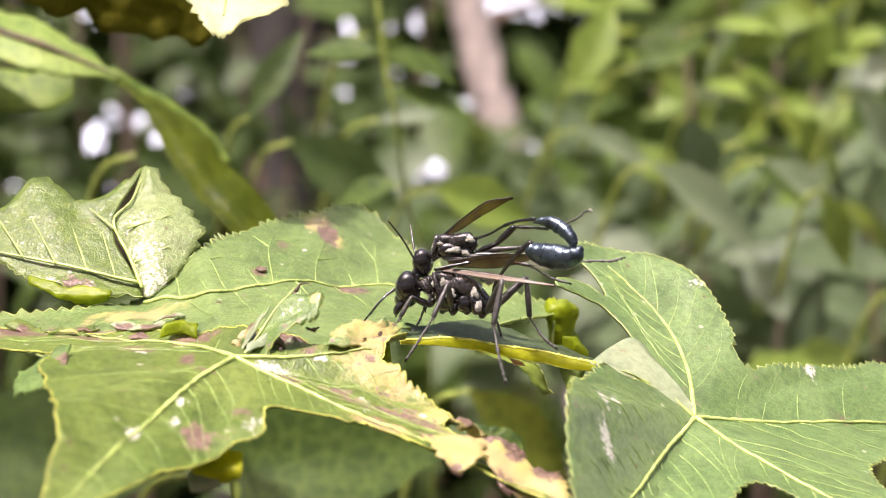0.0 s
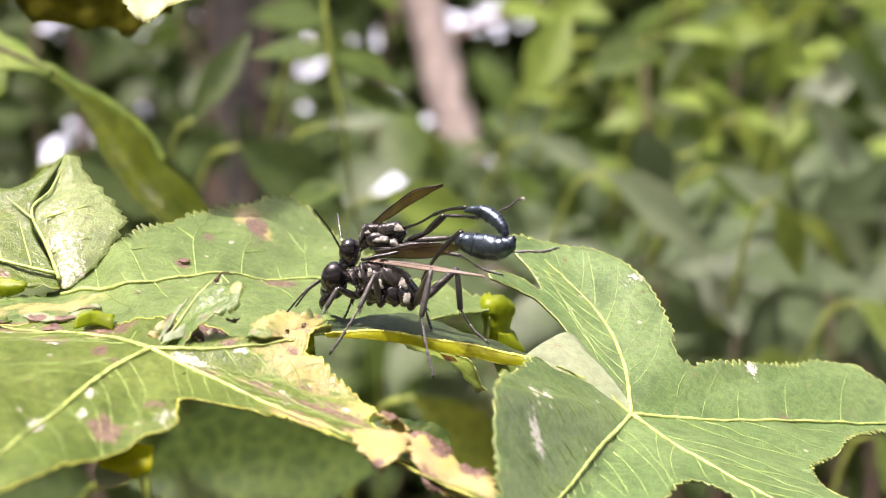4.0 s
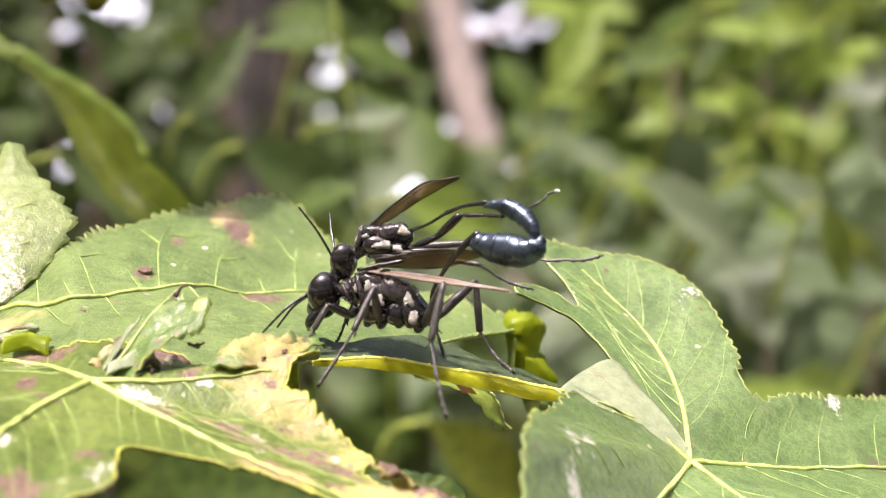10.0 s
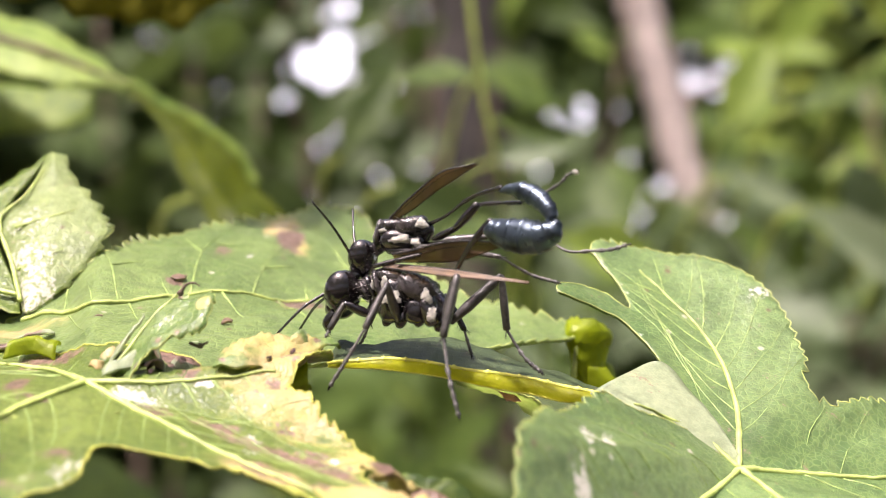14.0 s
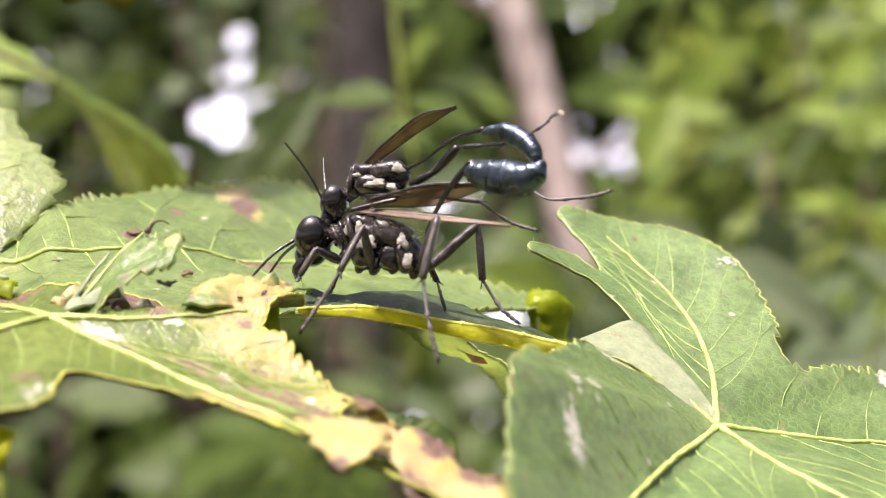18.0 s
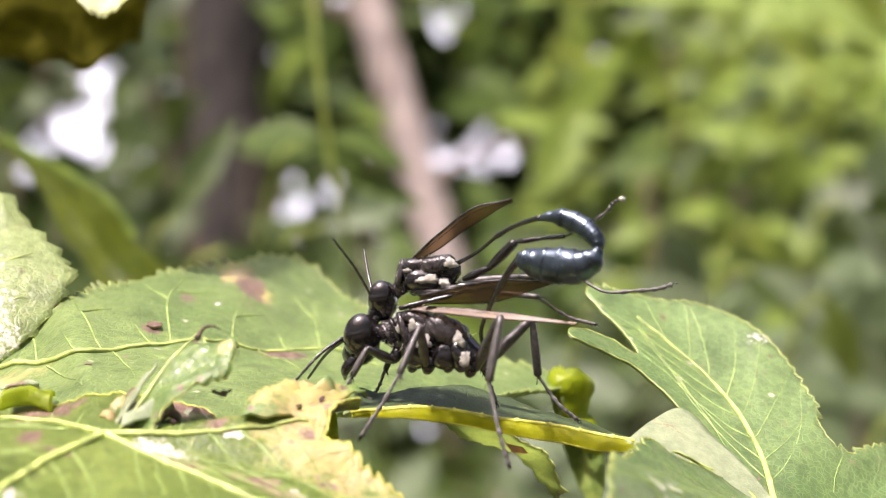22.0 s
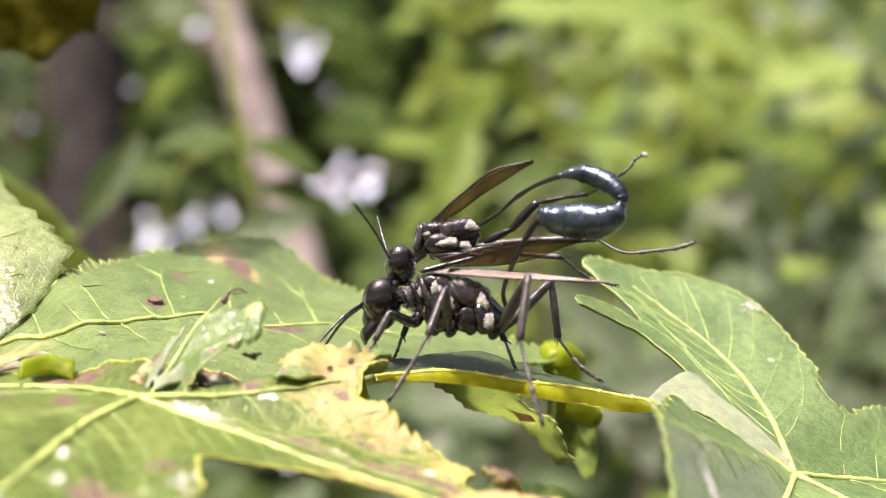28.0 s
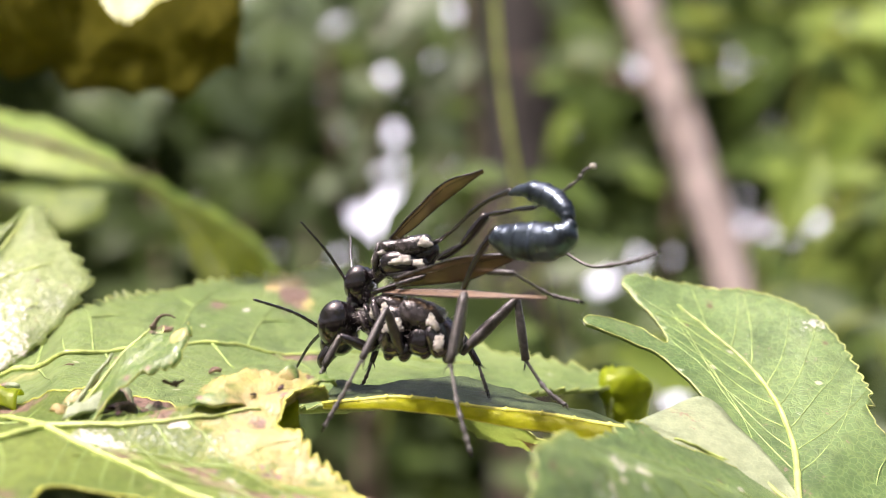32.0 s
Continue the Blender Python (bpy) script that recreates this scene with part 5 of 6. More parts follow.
sheet("torn_flap", [[(-0.95, -0.28, -0.38), (-0.72, -0.15, -0.36), (-0.48, -0.06, -0.35)], [(-0.92, -0.2, -0.30), (-0.7, -0.08, -0.30), (-0.46, -0.02, -0.32)], [(-0.88, -0.1, -0.32), (-0.68, 0.0, -0.33), (-0.46, 0.03, -0.35)]], LEAF_MAIN, front_leaf, "yellow torn fringe", wave=0.10,
      stains=[(-0.7, -0.1, -0.3, 0.5, 0, 1.0), (-0.5, -0.02, -0.33, 0.08, 1, 0.8), (-0.8, -0.08, -0.3, 0.08, 1, 0.7)])
sheet("torn_fringe", [[(-0.96, -0.5, -0.35), (-0.84, -0.4, -0.27), (-0.74, -0.3, -0.24), (-0.59, -0.22, -0.26), (-0.43, -0.15, -0.27), (-0.31, -0.08, -0.28)], [(-0.96, -0.55, -0.38), (-0.83, -0.5, -0.32), (-0.73, -0.42, -0.31), (-0.59, -0.34, -0.32), (-0.46, -0.25, -0.32), (-0.33, -0.15, -0.29)], [(-0.98, -0.6, -0.4), (-0.82, -0.58, -0.39), (-0.7, -0.52, -0.4), (-0.59, -0.44, -0.42), (-0.49, -0.35, -0.4), (-0.49, -0.23, -0.34)]], LEAF_MAIN, front_leaf, "yellow torn upper margin with brown edge", wave=0.07, n=9, teeth="tr", size=0.05,
      stains=[(-0.66, -0.4, -0.3, 0.55, 0, 0.62), (-0.55, -0.2, -0.27, 0.06, 1, 1.0), (-0.43, -0.15, -0.28, 0.05, 1, 1.0), (-0.93, -0.55, -0.36, 0.04, 1, 0.9), (-0.74, -0.5, -0.39, 0.04, 1, 0.8), (-0.63, -0.35, -0.33, 0.03, 2, 0.8), (-0.82, -0.42, -0.29, 0.05, 1, 0.8), (-0.68, -0.28, -0.27, 0.04, 1, 0.8)])
sheet("rolled_scrap", [[(-1.60, -0.70, -0.40), (-1.48, -0.60, -0.36), (-1.36, -0.52, -0.34)], [(-1.60, -0.62, -0.35), (-1.48, -0.54, -0.30), (-1.36, -0.47, -0.30)], [(-1.58, -0.56, -0.40), (-1.46, -0.5, -0.36), (-1.35, -0.43, -0.34)]], LEAF_PALE, front_leaf, wave=0.06)
sheet("rolled_scrap", [[(-2.35, -0.3, -0.36), (-2.2, -0.2, -0.34), (-2.05, -0.2, -0.36)], [(-2.33, -0.25, -0.26), (-2.2, -0.16, -0.24), (-2.06, -0.15, -0.27)], [(-2.3, -0.1, -0.30), (-2.18, -0.05, -0.28), (-2.07, -0.06, -0.31)]], LEAF_EDGE, front_leaf, wave=0.06)
SCAB = plain("dark_scab", (0.055, 0.025, 0.022), 0.7, scale=1500, vary=0.6, bump=0.9, depth=0.0002)
rnd = random.Random(45)
for k in range(11):
    t = rnd.random()
    x, y = -1.7 + 1.2 * t, -0.45 + 0.32 * t + rnd.uniform(-0.16, 0.12)
    z, w, h = front_z((x, y)) + 0.01, rnd.uniform(0.05, 0.11), rnd.uniform(0.03, 0.09)
    sheet("torn_shred", [[(x - w, y, z), (x, y - 0.02, z), (x + w, y + 0.02, z)], [(x - 0.7 * w, y + rnd.uniform(-0.04, 0.04), z + 0.6 * h), (x, y, z + 0.7 * h), (x + 0.8 * w, y + 0.03, z + 0.5 * h)], [(x - 0.5 * w, y + 0.03, z + 0.8 * h), (x + 0.2 * w, y + 0.05, z + h), (x + 0.6 * w, y + 0.06, z + 0.7 * h)]],
          (LEAF_PALE, LEAF_FRONT, LEAF_FRESH)[k % 3], front_leaf, wave=0.12, teeth="b", size=0.03, n=4, stains=[(x, y, z + h, 0.09, (1, 0, 0)[k % 3], 0.85)])
rnd = random.Random(44)
for k in range(15):
    t = rnd.random()
    x, y = -1.55 + 1.1 * t + rnd.uniform(-0.12, 0.12), -0.5 + 0.3 * t + rnd.uniform(-0.22, 0.18)
    r = rnd.uniform(0.006, 0.017)
    bm = ball(bmesh.new(), V(x, y, front_z((x, y)) + 0.3 * r + 0.01), (r * 2.0 * CM, r * CM, r * 0.45 * CM), (rnd.uniform(-25, 25), rnd.uniform(-25, 25), rnd.uniform(0, 180)), 10, 6)
    for v in bm.verts:
        v.co += Vector((1, 1, 1)) * 0.0001 * noise.noise(v.co * 5000)
    part("scab", bm, SCAB, front_leaf)
rnd = random.Random(46)
for k in range(8):
    x, y = rnd.uniform(-3.9, -2.3), rnd.uniform(-0.15, 0.3)
    z, w, h = front_z((x, y)) + 0.01, rnd.uniform(0.12, 0.24), rnd.uniform(0.01, 0.03)
    sheet("torn_shred", [[(x - w, y, z), (x, y - 0.03, z), (x + w, y + 0.02, z)], [(x - 0.7 * w, y + 0.05, z + 0.7 * h), (x, y + 0.06, z + 0.9 * h), (x + 0.8 * w, y + 0.07, z + 0.6 * h)], [(x - 0.5 * w, y + 0.1, z + 0.8 * h), (x + 0.2 * w, y + 0.12, z + h), (x + 0.6 * w, y + 0.12, z + 0.8 * h)]],
          (LEAF_PALE, LEAF_FRONT)[k % 2], front_leaf, wave=0.08, teeth="b", size=0.03, n=4, stains=[(x, y, z + h, 0.12, (1, 1, 0)[k % 3], 0.75)])
for x, y, r in ((-1.67, 1.3, 0.05), (-1.2, 0.75, 0.035), (-1.95, 0.35, 0.03)):
    z = back_z((x, y)) + 0.006
    sheet("dry_flake", [[(x - r, y, z), (x, y - 0.5 * r, z + 0.01), (x + r, y, z + 0.004)], [(x - 0.8 * r, y + r, z + 0.012), (x, y + r, z + 0.02), (x + 0.9 * r, y + 1.2 * r, z + 0.008)]], LEAF_FRONT, back_leaf, wave=0.05, n=4, stains=[(x, y, z, 0.2, 1, 1.0)])
part("petiole", tube(bmesh.new(), [V(-1.55, -2.15, -1.08), V(-1.54, -2.2, -1.19), V(-1.52, -2.2, -1.47), V(-1.52, -2.1, -3.0), V(-1.4, -1.6, -9)], [0.0004, 0.0004, 0.0004, 0.0005, 0.0008], 8, 5), STEM, front_leaf)
sheet("rolled_scrap", [[(-1.84, -2.1, -1.02), (-1.67, -2.1, -1.0), (-1.49, -2.1, -1.02)], [(-1.84, -2.25, -1.08), (-1.64, -2.25, -1.09), (-1.48, -2.25, -1.09)], [(-1.77, -2.15, -1.14), (-1.63, -2.15, -1.19), (-1.51, -2.15, -1.17)]], LEAF_RIM, front_leaf, "yellow curled scrap", wave=0.06, teeth="b", size=0.03)
sheet("rolled_scrap", [[(-1.88, -2.15, -1.14), (-1.79, -2.15, -1.08), (-1.73, -2.15, -1.07)], [(-1.86, -2.2, -1.22), (-1.77, -2.2, -1.18), (-1.66, -2.2, -1.16)], [(-1.85, -2.15, -1.26), (-1.75, -2.15, -1.26), (-1.64, -2.15, -1.23)]], LEAF_PALE, front_leaf, "whitish leaf underside", wave=0.02)

# Scraps that hang from the torn yellow lobe.
sheet("torn_flap", [[(-0.2, -1.55, -0.91), (-0.0, -1.55, -0.93), (0.26, -1.55, -1.01)], [(-0.1, -1.75, -1.01), (0.04, -1.75, -1.06), (0.22, -1.75, -1.07)], [(-0.01, -1.85, -1.16), (0.07, -1.85, -1.19), (0.13, -1.85, -1.15)]], LEAF_MAIN, front_leaf, "hanging yellow torn scrap", wave=0.05, n=7, teeth="blr", size=0.07, stains=[(0.04, -1.75, -1.06, 0.6, 0, 1.0), (0.07, -1.85, -1.19, 0.1, 1, 1.0), (-0.2, -1.55, -0.91, 0.12, 1, 0.9)])
sheet("torn_flap", [[(0.2, -1.55, -0.98), (0.5, -1.55, -1.12), (0.78, -1.55, -1.22)], [(0.29, -1.7, -1.13), (0.54, -1.7, -1.23), (0.84, -1.7, -1.27)], [(0.37, -1.8, -1.31), (0.62, -1.8, -1.39), (0.89, -1.8, -1.38)]], LEAF_MAIN, front_leaf, "torn yellow scrap with brown edges", wave=0.05, n=8, teeth="brt", size=0.09, stains=[(0.54, -1.7, -1.23, 0.8, 0, 1.0), (0.78, -1.55, -1.22, 0.22, 1, 1.0), (0.37, -1.8, -1.31, 0.2, 1, 0.9), (0.5, -1.55, -1.12, 0.1, 1, 0.8)])
sheet("torn_flap", [[(0.06, -1.4, -0.9), (0.1, -1.4, -0.84), (0.03, -1.4, -0.79)], [(0.11, -1.3, -1.01), (0.2, -1.3, -0.96), (0.12, -1.3, -0.88)], [(0.2, -1.1, -1.08), (0.3, -1.1, -1.06), (0.24, -1.1, -0.98)]], LEAF_MAIN, front_leaf, wave=0.12, n=6, teeth="rb", size=0.04, stains=[(0.2, -1.3, -0.96, 0.5, 0, 1.0), (0.12, -1.3, -0.88, 0.12, 1, 1.0)])
under = thing("leaf_scrap", V(0.24, -1.05, -1.03), "dark green torn leaf scrap with a dead brown tip", "leaf")
sheet("blade", [[(-0.02, -1.0, -0.99), (0.2, -1.0, -0.95), (0.38, -1.0, -0.97), (0.58, -1.0, -1.05)], [(0.03, -1.05, -1.04), (0.24, -1.05, -1.03), (0.43, -1.05, -1.06), (0.61, -1.05, -1.11)], [(0.2, -1.1, -1.11), (0.34, -1.1, -1.14), (0.49, -1.1, -1.17), (0.62, -1.1, -1.2)]], LEAF_BG, under, wave=0.06, n=7, teeth="t", size=0.03)
sheet("dead_tip", [[(0.26, -1.2, -1.07), (0.43, -1.2, -1.07), (0.59, -1.2, -1.11)], [(0.3, -1.3, -1.13), (0.45, -1.3, -1.13), (0.6, -1.3, -1.16)], [(0.36, -1.3, -1.18), (0.48, -1.3, -1.2), (0.61, -1.3, -1.22)]], LEAF_MAIN, under, "shrivelled dark brown tip", wave=0.12, n=6, teeth="rb", size=0.04, stains=[(0.45, -1.3, -1.13, 0.6, 1, 1.0)])

# A thin vine with small paired leaves behind the wasps.
vine = thing("vine", V(-0.6, 18, -20), "thin green vine with small paired leaves", "vine")
part("stem", tube(bmesh.new(), [V(0.6, 30, -60), V(0.2, 23, -8), V(-0.5, 18.6, 0.6), V(-0.9, 18, 3.0), V(-1.15, 18, 6.0), V(-1.0, 18.3, 12), V(-2, 19, 30)], [0.0004, 0.0003, 0.0004, 0.0005, 0.0005, 0.0005, 0.0005], 6, 6), STEM, vine)
for x, z, s, up in ((-0.9, 3.0, -1, 0.2), (-0.9, 3.0, 1, -0.2), (-0.75, 2.3, 1, -0.1), (-1.1, 6.2, -1, 0.5), (-0.5, 0.6, -1, -0.2), (-1.05, 9.0, 1, 0.3)):
    bm = bmesh.new()
    leaf_quads(bm, V(x + s * 0.75, 18, z + up * 0.6), 0.014, 0.008, (s, 0.1, up), (0, -0.8, 1), 0.2, 0.25)
    part("small_leaf", bm, LEAF_BG, vine)

# ---- the wasps: a pair, the smaller one on the back of the larger ----
SIDE_EYE = (-0.01, -9.87, -0.15)


def V3(x, y, z, d=0.0):
    """A place on the wasps in centimetres: drawn from the side, then turned so that the tails come nearer than the heads. d: extra depth."""
    x, z = -0.1 + 0.975 * (x + 0.1), 0.975 * z - 0.012
    side = y + 0.24 * (x + 0.1)
    k = (side + 9.96) / (y + 9.96)
    x, z = (x + 0.79) * k - 0.775, (z + 0.25) * k - 0.232
    deep = y + d - 0.27 * (x + 0.2)
    ex, ey, ez = SIDE_EYE
    k = (deep - ey) / (side - ey)
    return V(ex + (x - ex) * k, deep, ez + (z - ez) * k)


def body(points, radii, mat, name, parent, label="", seg=20, steps=6, flat=0.85, origin=None):
    return part(name, tube(bmesh.new(), [V3(*p) for p in points], [r * CM for r in radii], seg, steps, flat, (0, 1, 0)), mat, parent, label, origin)


def limb(parent, name, joints, radii, mats, label="", spines=0, claw=True):
    """A leg: thigh, shin and a jointed foot. joints in centimetres; the foot is what follows the third joint."""
    a, b = V3(*joints[0]), V3(*joints[1])
    leg = part(name, tube(bmesh.new(), [a, a.lerp(b, 0.35), a.lerp(b, 0.75), b], [radii[0] * CM * k for k in (0.6, 1.0, 0.85, 0.6)], 10, 4), mats[0], parent, origin=a)
    c = V3(*joints[2])
    bm = tube(bmesh.new(), [b, b.lerp(c, 0.5), c], [radii[1] * CM * k for k in (0.75, 1.0, 0.9)], 8, 4)
    rnd = random.Random(int(abs(joints[0][0]) * 1000) + len(joints))
    d = (c - b).normalized()
    part("tibia", bm, mats[1], leg)
    for k in range(spines):
        p = b.lerp(c, 1 - 0.5 * (k / spines) ** 2)
        o = Vector((rnd.uniform(-1, 1), rnd.uniform(-1, 0.4), rnd.uniform(-1, 0.2))).normalized()
        part("spine", tube(bmesh.new(), [p, p + (d * 0.8 + o * 0.6) * 0.00055], [0.00005, 0.00001], 4, 1), mats[0], leg)
    if len(joints) > 3:
        line = spline([V3(*q) for q in joints[2:]], 14)
        m = len(line) - 1
        cuts = (0.42, 0.6, 0.74, 0.86, 1.0)
        rad = []
        for k in range(m + 1):
            near = min(abs(k / m - c) for c in cuts)
            rad.append(radii[2] * CM * (0.6 + 0.5 * math.exp(-((near / 0.035) ** 2))))
        part("tarsus", tube(bmesh.new(), line, rad, 7, 1), mats[2], leg)
        if claw:
            tip, d = line[-1], (line[-1] - line[-3]).normalized()
            for o in (Vector((0.3, -0.7, 0.1)), Vector((-0.3, 0.7, -0.1))):
                part("claw", tube(bmesh.new(), [tip, tip + d * 0.0002 + o * 0.00018, tip + d * 0.0003 + o * 0.00016 - Vector((0, 0, 0.0001))], [0.00007, 0.00005, 0.00001], 5, 2), CHITIN, leg)
    return leg


def antenna(parent, points, r, mat):
    """A feeler of twelve joints."""
    line = spline([V3(*p) for p in points], 12)
    rad = [r * CM * (0.8 if k % 3 == 0 else 1.0) * (1 - 0.35 * k / len(line)) for k in range(len(line))]
    return part("antenna", tube(bmesh.new(), line, rad, 7, 1), mat, parent, origin=V3(*points[0]))


def wing(parent, points, widths, tilt, label="smoky brown translucent wing"):
    """A wing folded lengthwise: a pleated blade with a thick leading edge."""
    line, wid = spline([V3(*p) for p in points], 8), along(widths, 8)
    t = Vector(tilt).normalized()
    bm = bmesh.new()
    rows = []
    for i, (p, w) in enumerate(zip(line, wid)):
        d = (line[min(i + 1, len(line) - 1)] - line[max(0, i - 1)]).normalized()
        s = (t - d * t.dot(d)).normalized()
        n = d.cross(s)
        rows.append([bm.verts.new(p + s * w * CM * (k / 6 - 0.5) + n * 0.00008 * (1 if k % 2 else -1)) for k in range(7)])
    for a, b in zip(rows, rows[1:]):
        for k in range(6):
            bm.faces.new((a[k], a[k + 1], b[k + 1], b[k]))
    w = part("wing", bm, WING, parent, label, origin=line[0])
    for side, r in ((0.5, 0.0001), (0.22, 0.00003), (-0.5, 0.00004)):
        edge = []
        for i, (p, wd) in enumerate(zip(line, wid)):
            d = (line[min(i + 1, len(line) - 1)] - line[max(0, i - 1)]).normalized()
            edge.append(p + (t - d * t.dot(d)).normalized() * wd * CM * side)
        part("wing_vein", tube(bmesh.new(), edge, [r * (1 - 0.6 * i / len(edge)) for i in range(len(edge))], 5, 1), CHITIN_DULL, w)
    return w


def hair_patch(parent, centre, size, turn=(0, 0, 0)):
    """A patch of short silvery hair lying on the side of the thorax."""
    bm = ball(bmesh.new(), V3(centre[0], centre[1] + 0.4 * size[1], *centre[2:]), [size[0] * CM, size[1] * 0.38 * CM, size[2] * CM], turn, 28, 18)
    c = V3(*centre)
    for v in bm.verts:
        q = v.co - c
        q.x *= 1 - 0.35 * q.z / (size[2] * CM)
        q *= 1.0 + 0.6 * noise.noise(v.co * 3000) + 0.7 * noise.noise(v.co * 13000)
        v.co = c + q
    return part("hair_patch", bm, HAIR, parent, "silvery-white hair patch")


def head(parent, centre, k, turn):
    """Head: a broad capsule with large side eyes, face and jaws. k: size."""
    h = part("head", ball(bmesh.new(), V3(*centre), [0.085 * k * CM, 0.12 * k * CM, 0.125 * k * CM], (0, turn, 0)), CHITIN, parent, "black rounded head", origin=V3(*centre))
    m = Euler((0, radians(turn), 0)).to_matrix()
    for s in (-1, 1):
        c = V3(*centre) + m @ V(-0.025 * k, s * 0.068 * k, 0.022 * k)
        part("eye", ball(bmesh.new(), c, [0.078 * k * CM, 0.062 * k * CM, 0.105 * k * CM], (0, turn, 0)), EYE, h, "large glossy black compound eye")
    for s in (-1, 1):
        c = V3(*centre)
        part("jaw", tube(bmesh.new(), [c + m @ V(-0.02 * k, s * 0.05 * k, -0.09 * k), c + m @ V(-0.055 * k, s * 0.05 * k, -0.15 * k), c + m @ V(-0.05 * k, s * 0.012 * k, -0.20 * k)],
                         [0.03 * k * CM, 0.026 * k * CM, 0.008 * k * CM], 8, 4), CHITIN, h)
    part("face", ball(bmesh.new(), V3(*centre) + m @ V(-0.045 * k, 0, -0.07 * k), [0.045 * k * CM, 0.06 * k * CM, 0.06 * k * CM], (0, turn, 0)), CHITIN, h)
    return h


PIVOT = V3(-0.1, 0.15, 0.0)
LEGS = (LEG, LEG, TARSUS)
DARK_LEGS = (CHITIN, CHITIN, LEG)
female = thing("wasp", PIVOT, "large black thread-waisted wasp with silver spots, standing on a folded leaf", "wasp")
fh = head(female, (-0.329, 0.15, 0.005), 1.22, 12)
def lump(parent, name, centre, size, turn, mat, ridges=0.0, label="", square=1.0):
    """A plate of the thorax: an uneven rounded lump, with ridges across it where it has them."""
    c = V3(*centre)
    bm = ball(bmesh.new(), (0, 0, 0), (1, 1, 1), (0, 0, 0), 64, 44)
    m = Matrix.Translation(c) @ Euler([radians(a) for a in turn]).to_matrix().to_4x4() @ Matrix.Diagonal([s * CM for s in size] + [1])
    for v in bm.verts:
        v.co = m @ Vector([math.copysign(abs(a) ** square, a) for a in v.co])
    for v in bm.verts:
        q = (v.co - c) / CM
        k = 0.05 * noise.noise(q * 14) + 0.02 * noise.noise(q * 40)
        if ridges:
            k += ridges * math.sin((q.x * 0.8 + q.z * 0.5) * 170)
        v.co += (v.co - c) * k
    return part(name, bm, mat, parent, label)


body([(-0.25, 0.15, 0.05), (-0.2, 0.15, 0.055), (-0.13, 0.15, 0.06)], [0.04, 0.07, 0.085], CHITIN_DULL, "neck", female, seg=16)
body([(-0.19, 0.15, 0.04), (-0.08, 0.15, 0.02), (0.06, 0.15, 0.0), (0.2, 0.15, -0.03), (0.31, 0.15, -0.10), (0.35, 0.15, -0.14)], [0.06, 0.115, 0.122, 0.115, 0.085, 0.045], CHITIN, "thorax", female, "solid black thorax", seg=26, flat=0.8)
lump(female, "collar", (-0.188, 0.13, 0.032, 0), (0.023, 0.08, 0.080), (0, -25, 0), CHITIN_DULL, 0.0, "", 0.8)
lump(female, "collar", (-0.146, 0.12, 0.06, 0), (0.023, 0.095, 0.090), (0, -22, 0), CHITIN, 0.0, "", 0.8)
lump(female, "collar", (-0.101, 0.11, 0.069, 0), (0.027, 0.1, 0.107), (0, -15, 0), CHITIN_DULL, 0.0, "", 0.8)
lump(female, "back_plate", (-0.004, 0.14, 0.134, 0), (0.120, 0.1, 0.050), (0, 8, 0), CHITIN_DULL, 0.016, "pitted black back plate", 0.8)
lump(female, "side_plate", (-0.009, 0.11, -0.013, 0), (0.083, 0.11, 0.147), (0, 8, 0), CHITIN, 0.0, "glossy black side plate", 0.75)
lump(female, "wing_base", (-0.052, 0.09, 0.159, 0), (0.053, 0.05, 0.023), (0, -12, 0), CHITIN, 0.0, "", 0.8)
lump(female, "rear_plate", (0.149, 0.13, 0.06, 0), (0.140, 0.115, 0.087), (0, 20, 0), CHITIN_DULL, 0.024, "ridged dark grey rear plate of the thorax", 0.68)
lump(female, "rear_plate", (0.141, 0.12, -0.08, 0), (0.073, 0.1, 0.087), (0, 15, 0), CHITIN, 0.0, "", 0.75)
lump(female, "rear_plate", (0.237, 0.12, -0.081, 0), (0.067, 0.1, 0.100), (0, -15, 0), CHITIN, 0.0, "", 0.75)
for q, s in (((-0.04, 0.09, -0.135), 0.045), ((0.05, 0.09, -0.14), 0.05), ((-0.14, 0.11, -0.08), 0.045), ((0.17, 0.1, -0.13), 0.05), ((0.30, 0.12, -0.16), 0.05)):
    part("leg_base", ball(bmesh.new(), V3(*q), (s * 0.8 * CM, s * 0.8 * CM, s * 1.2 * CM), (0, 20, 0), 14, 10), CHITIN, female)
for c, s, r in (((0.0, -0.035, 0.007, 0), (0.042, 0.022, 0.05), (0, 0, 0)), ((-0.049, 0.0, 0.105, 0), (0.019, 0.02, 0.03), (0, 0, 0)), ((0.225, 0.005, 0.011, 0), (0.028, 0.024, 0.04), (0, -10, 0)), ((0.256, 0.01, -0.102, 0), (0.026, 0.024, 0.04), (0, 15, 0)), ((-0.129, 0.03, 0.074, 0), (0.014, 0.018, 0.026), (0, -10, 0)), ((-0.184, 0.06, 0.021, 0), (0.012, 0.016, 0.04), (0, -25, 0)), ((0.145, 0.06, -0.149, 0), (0.014, 0.014, 0.012), (0, 0, 0))):
    hair_patch(female, c, s, r)
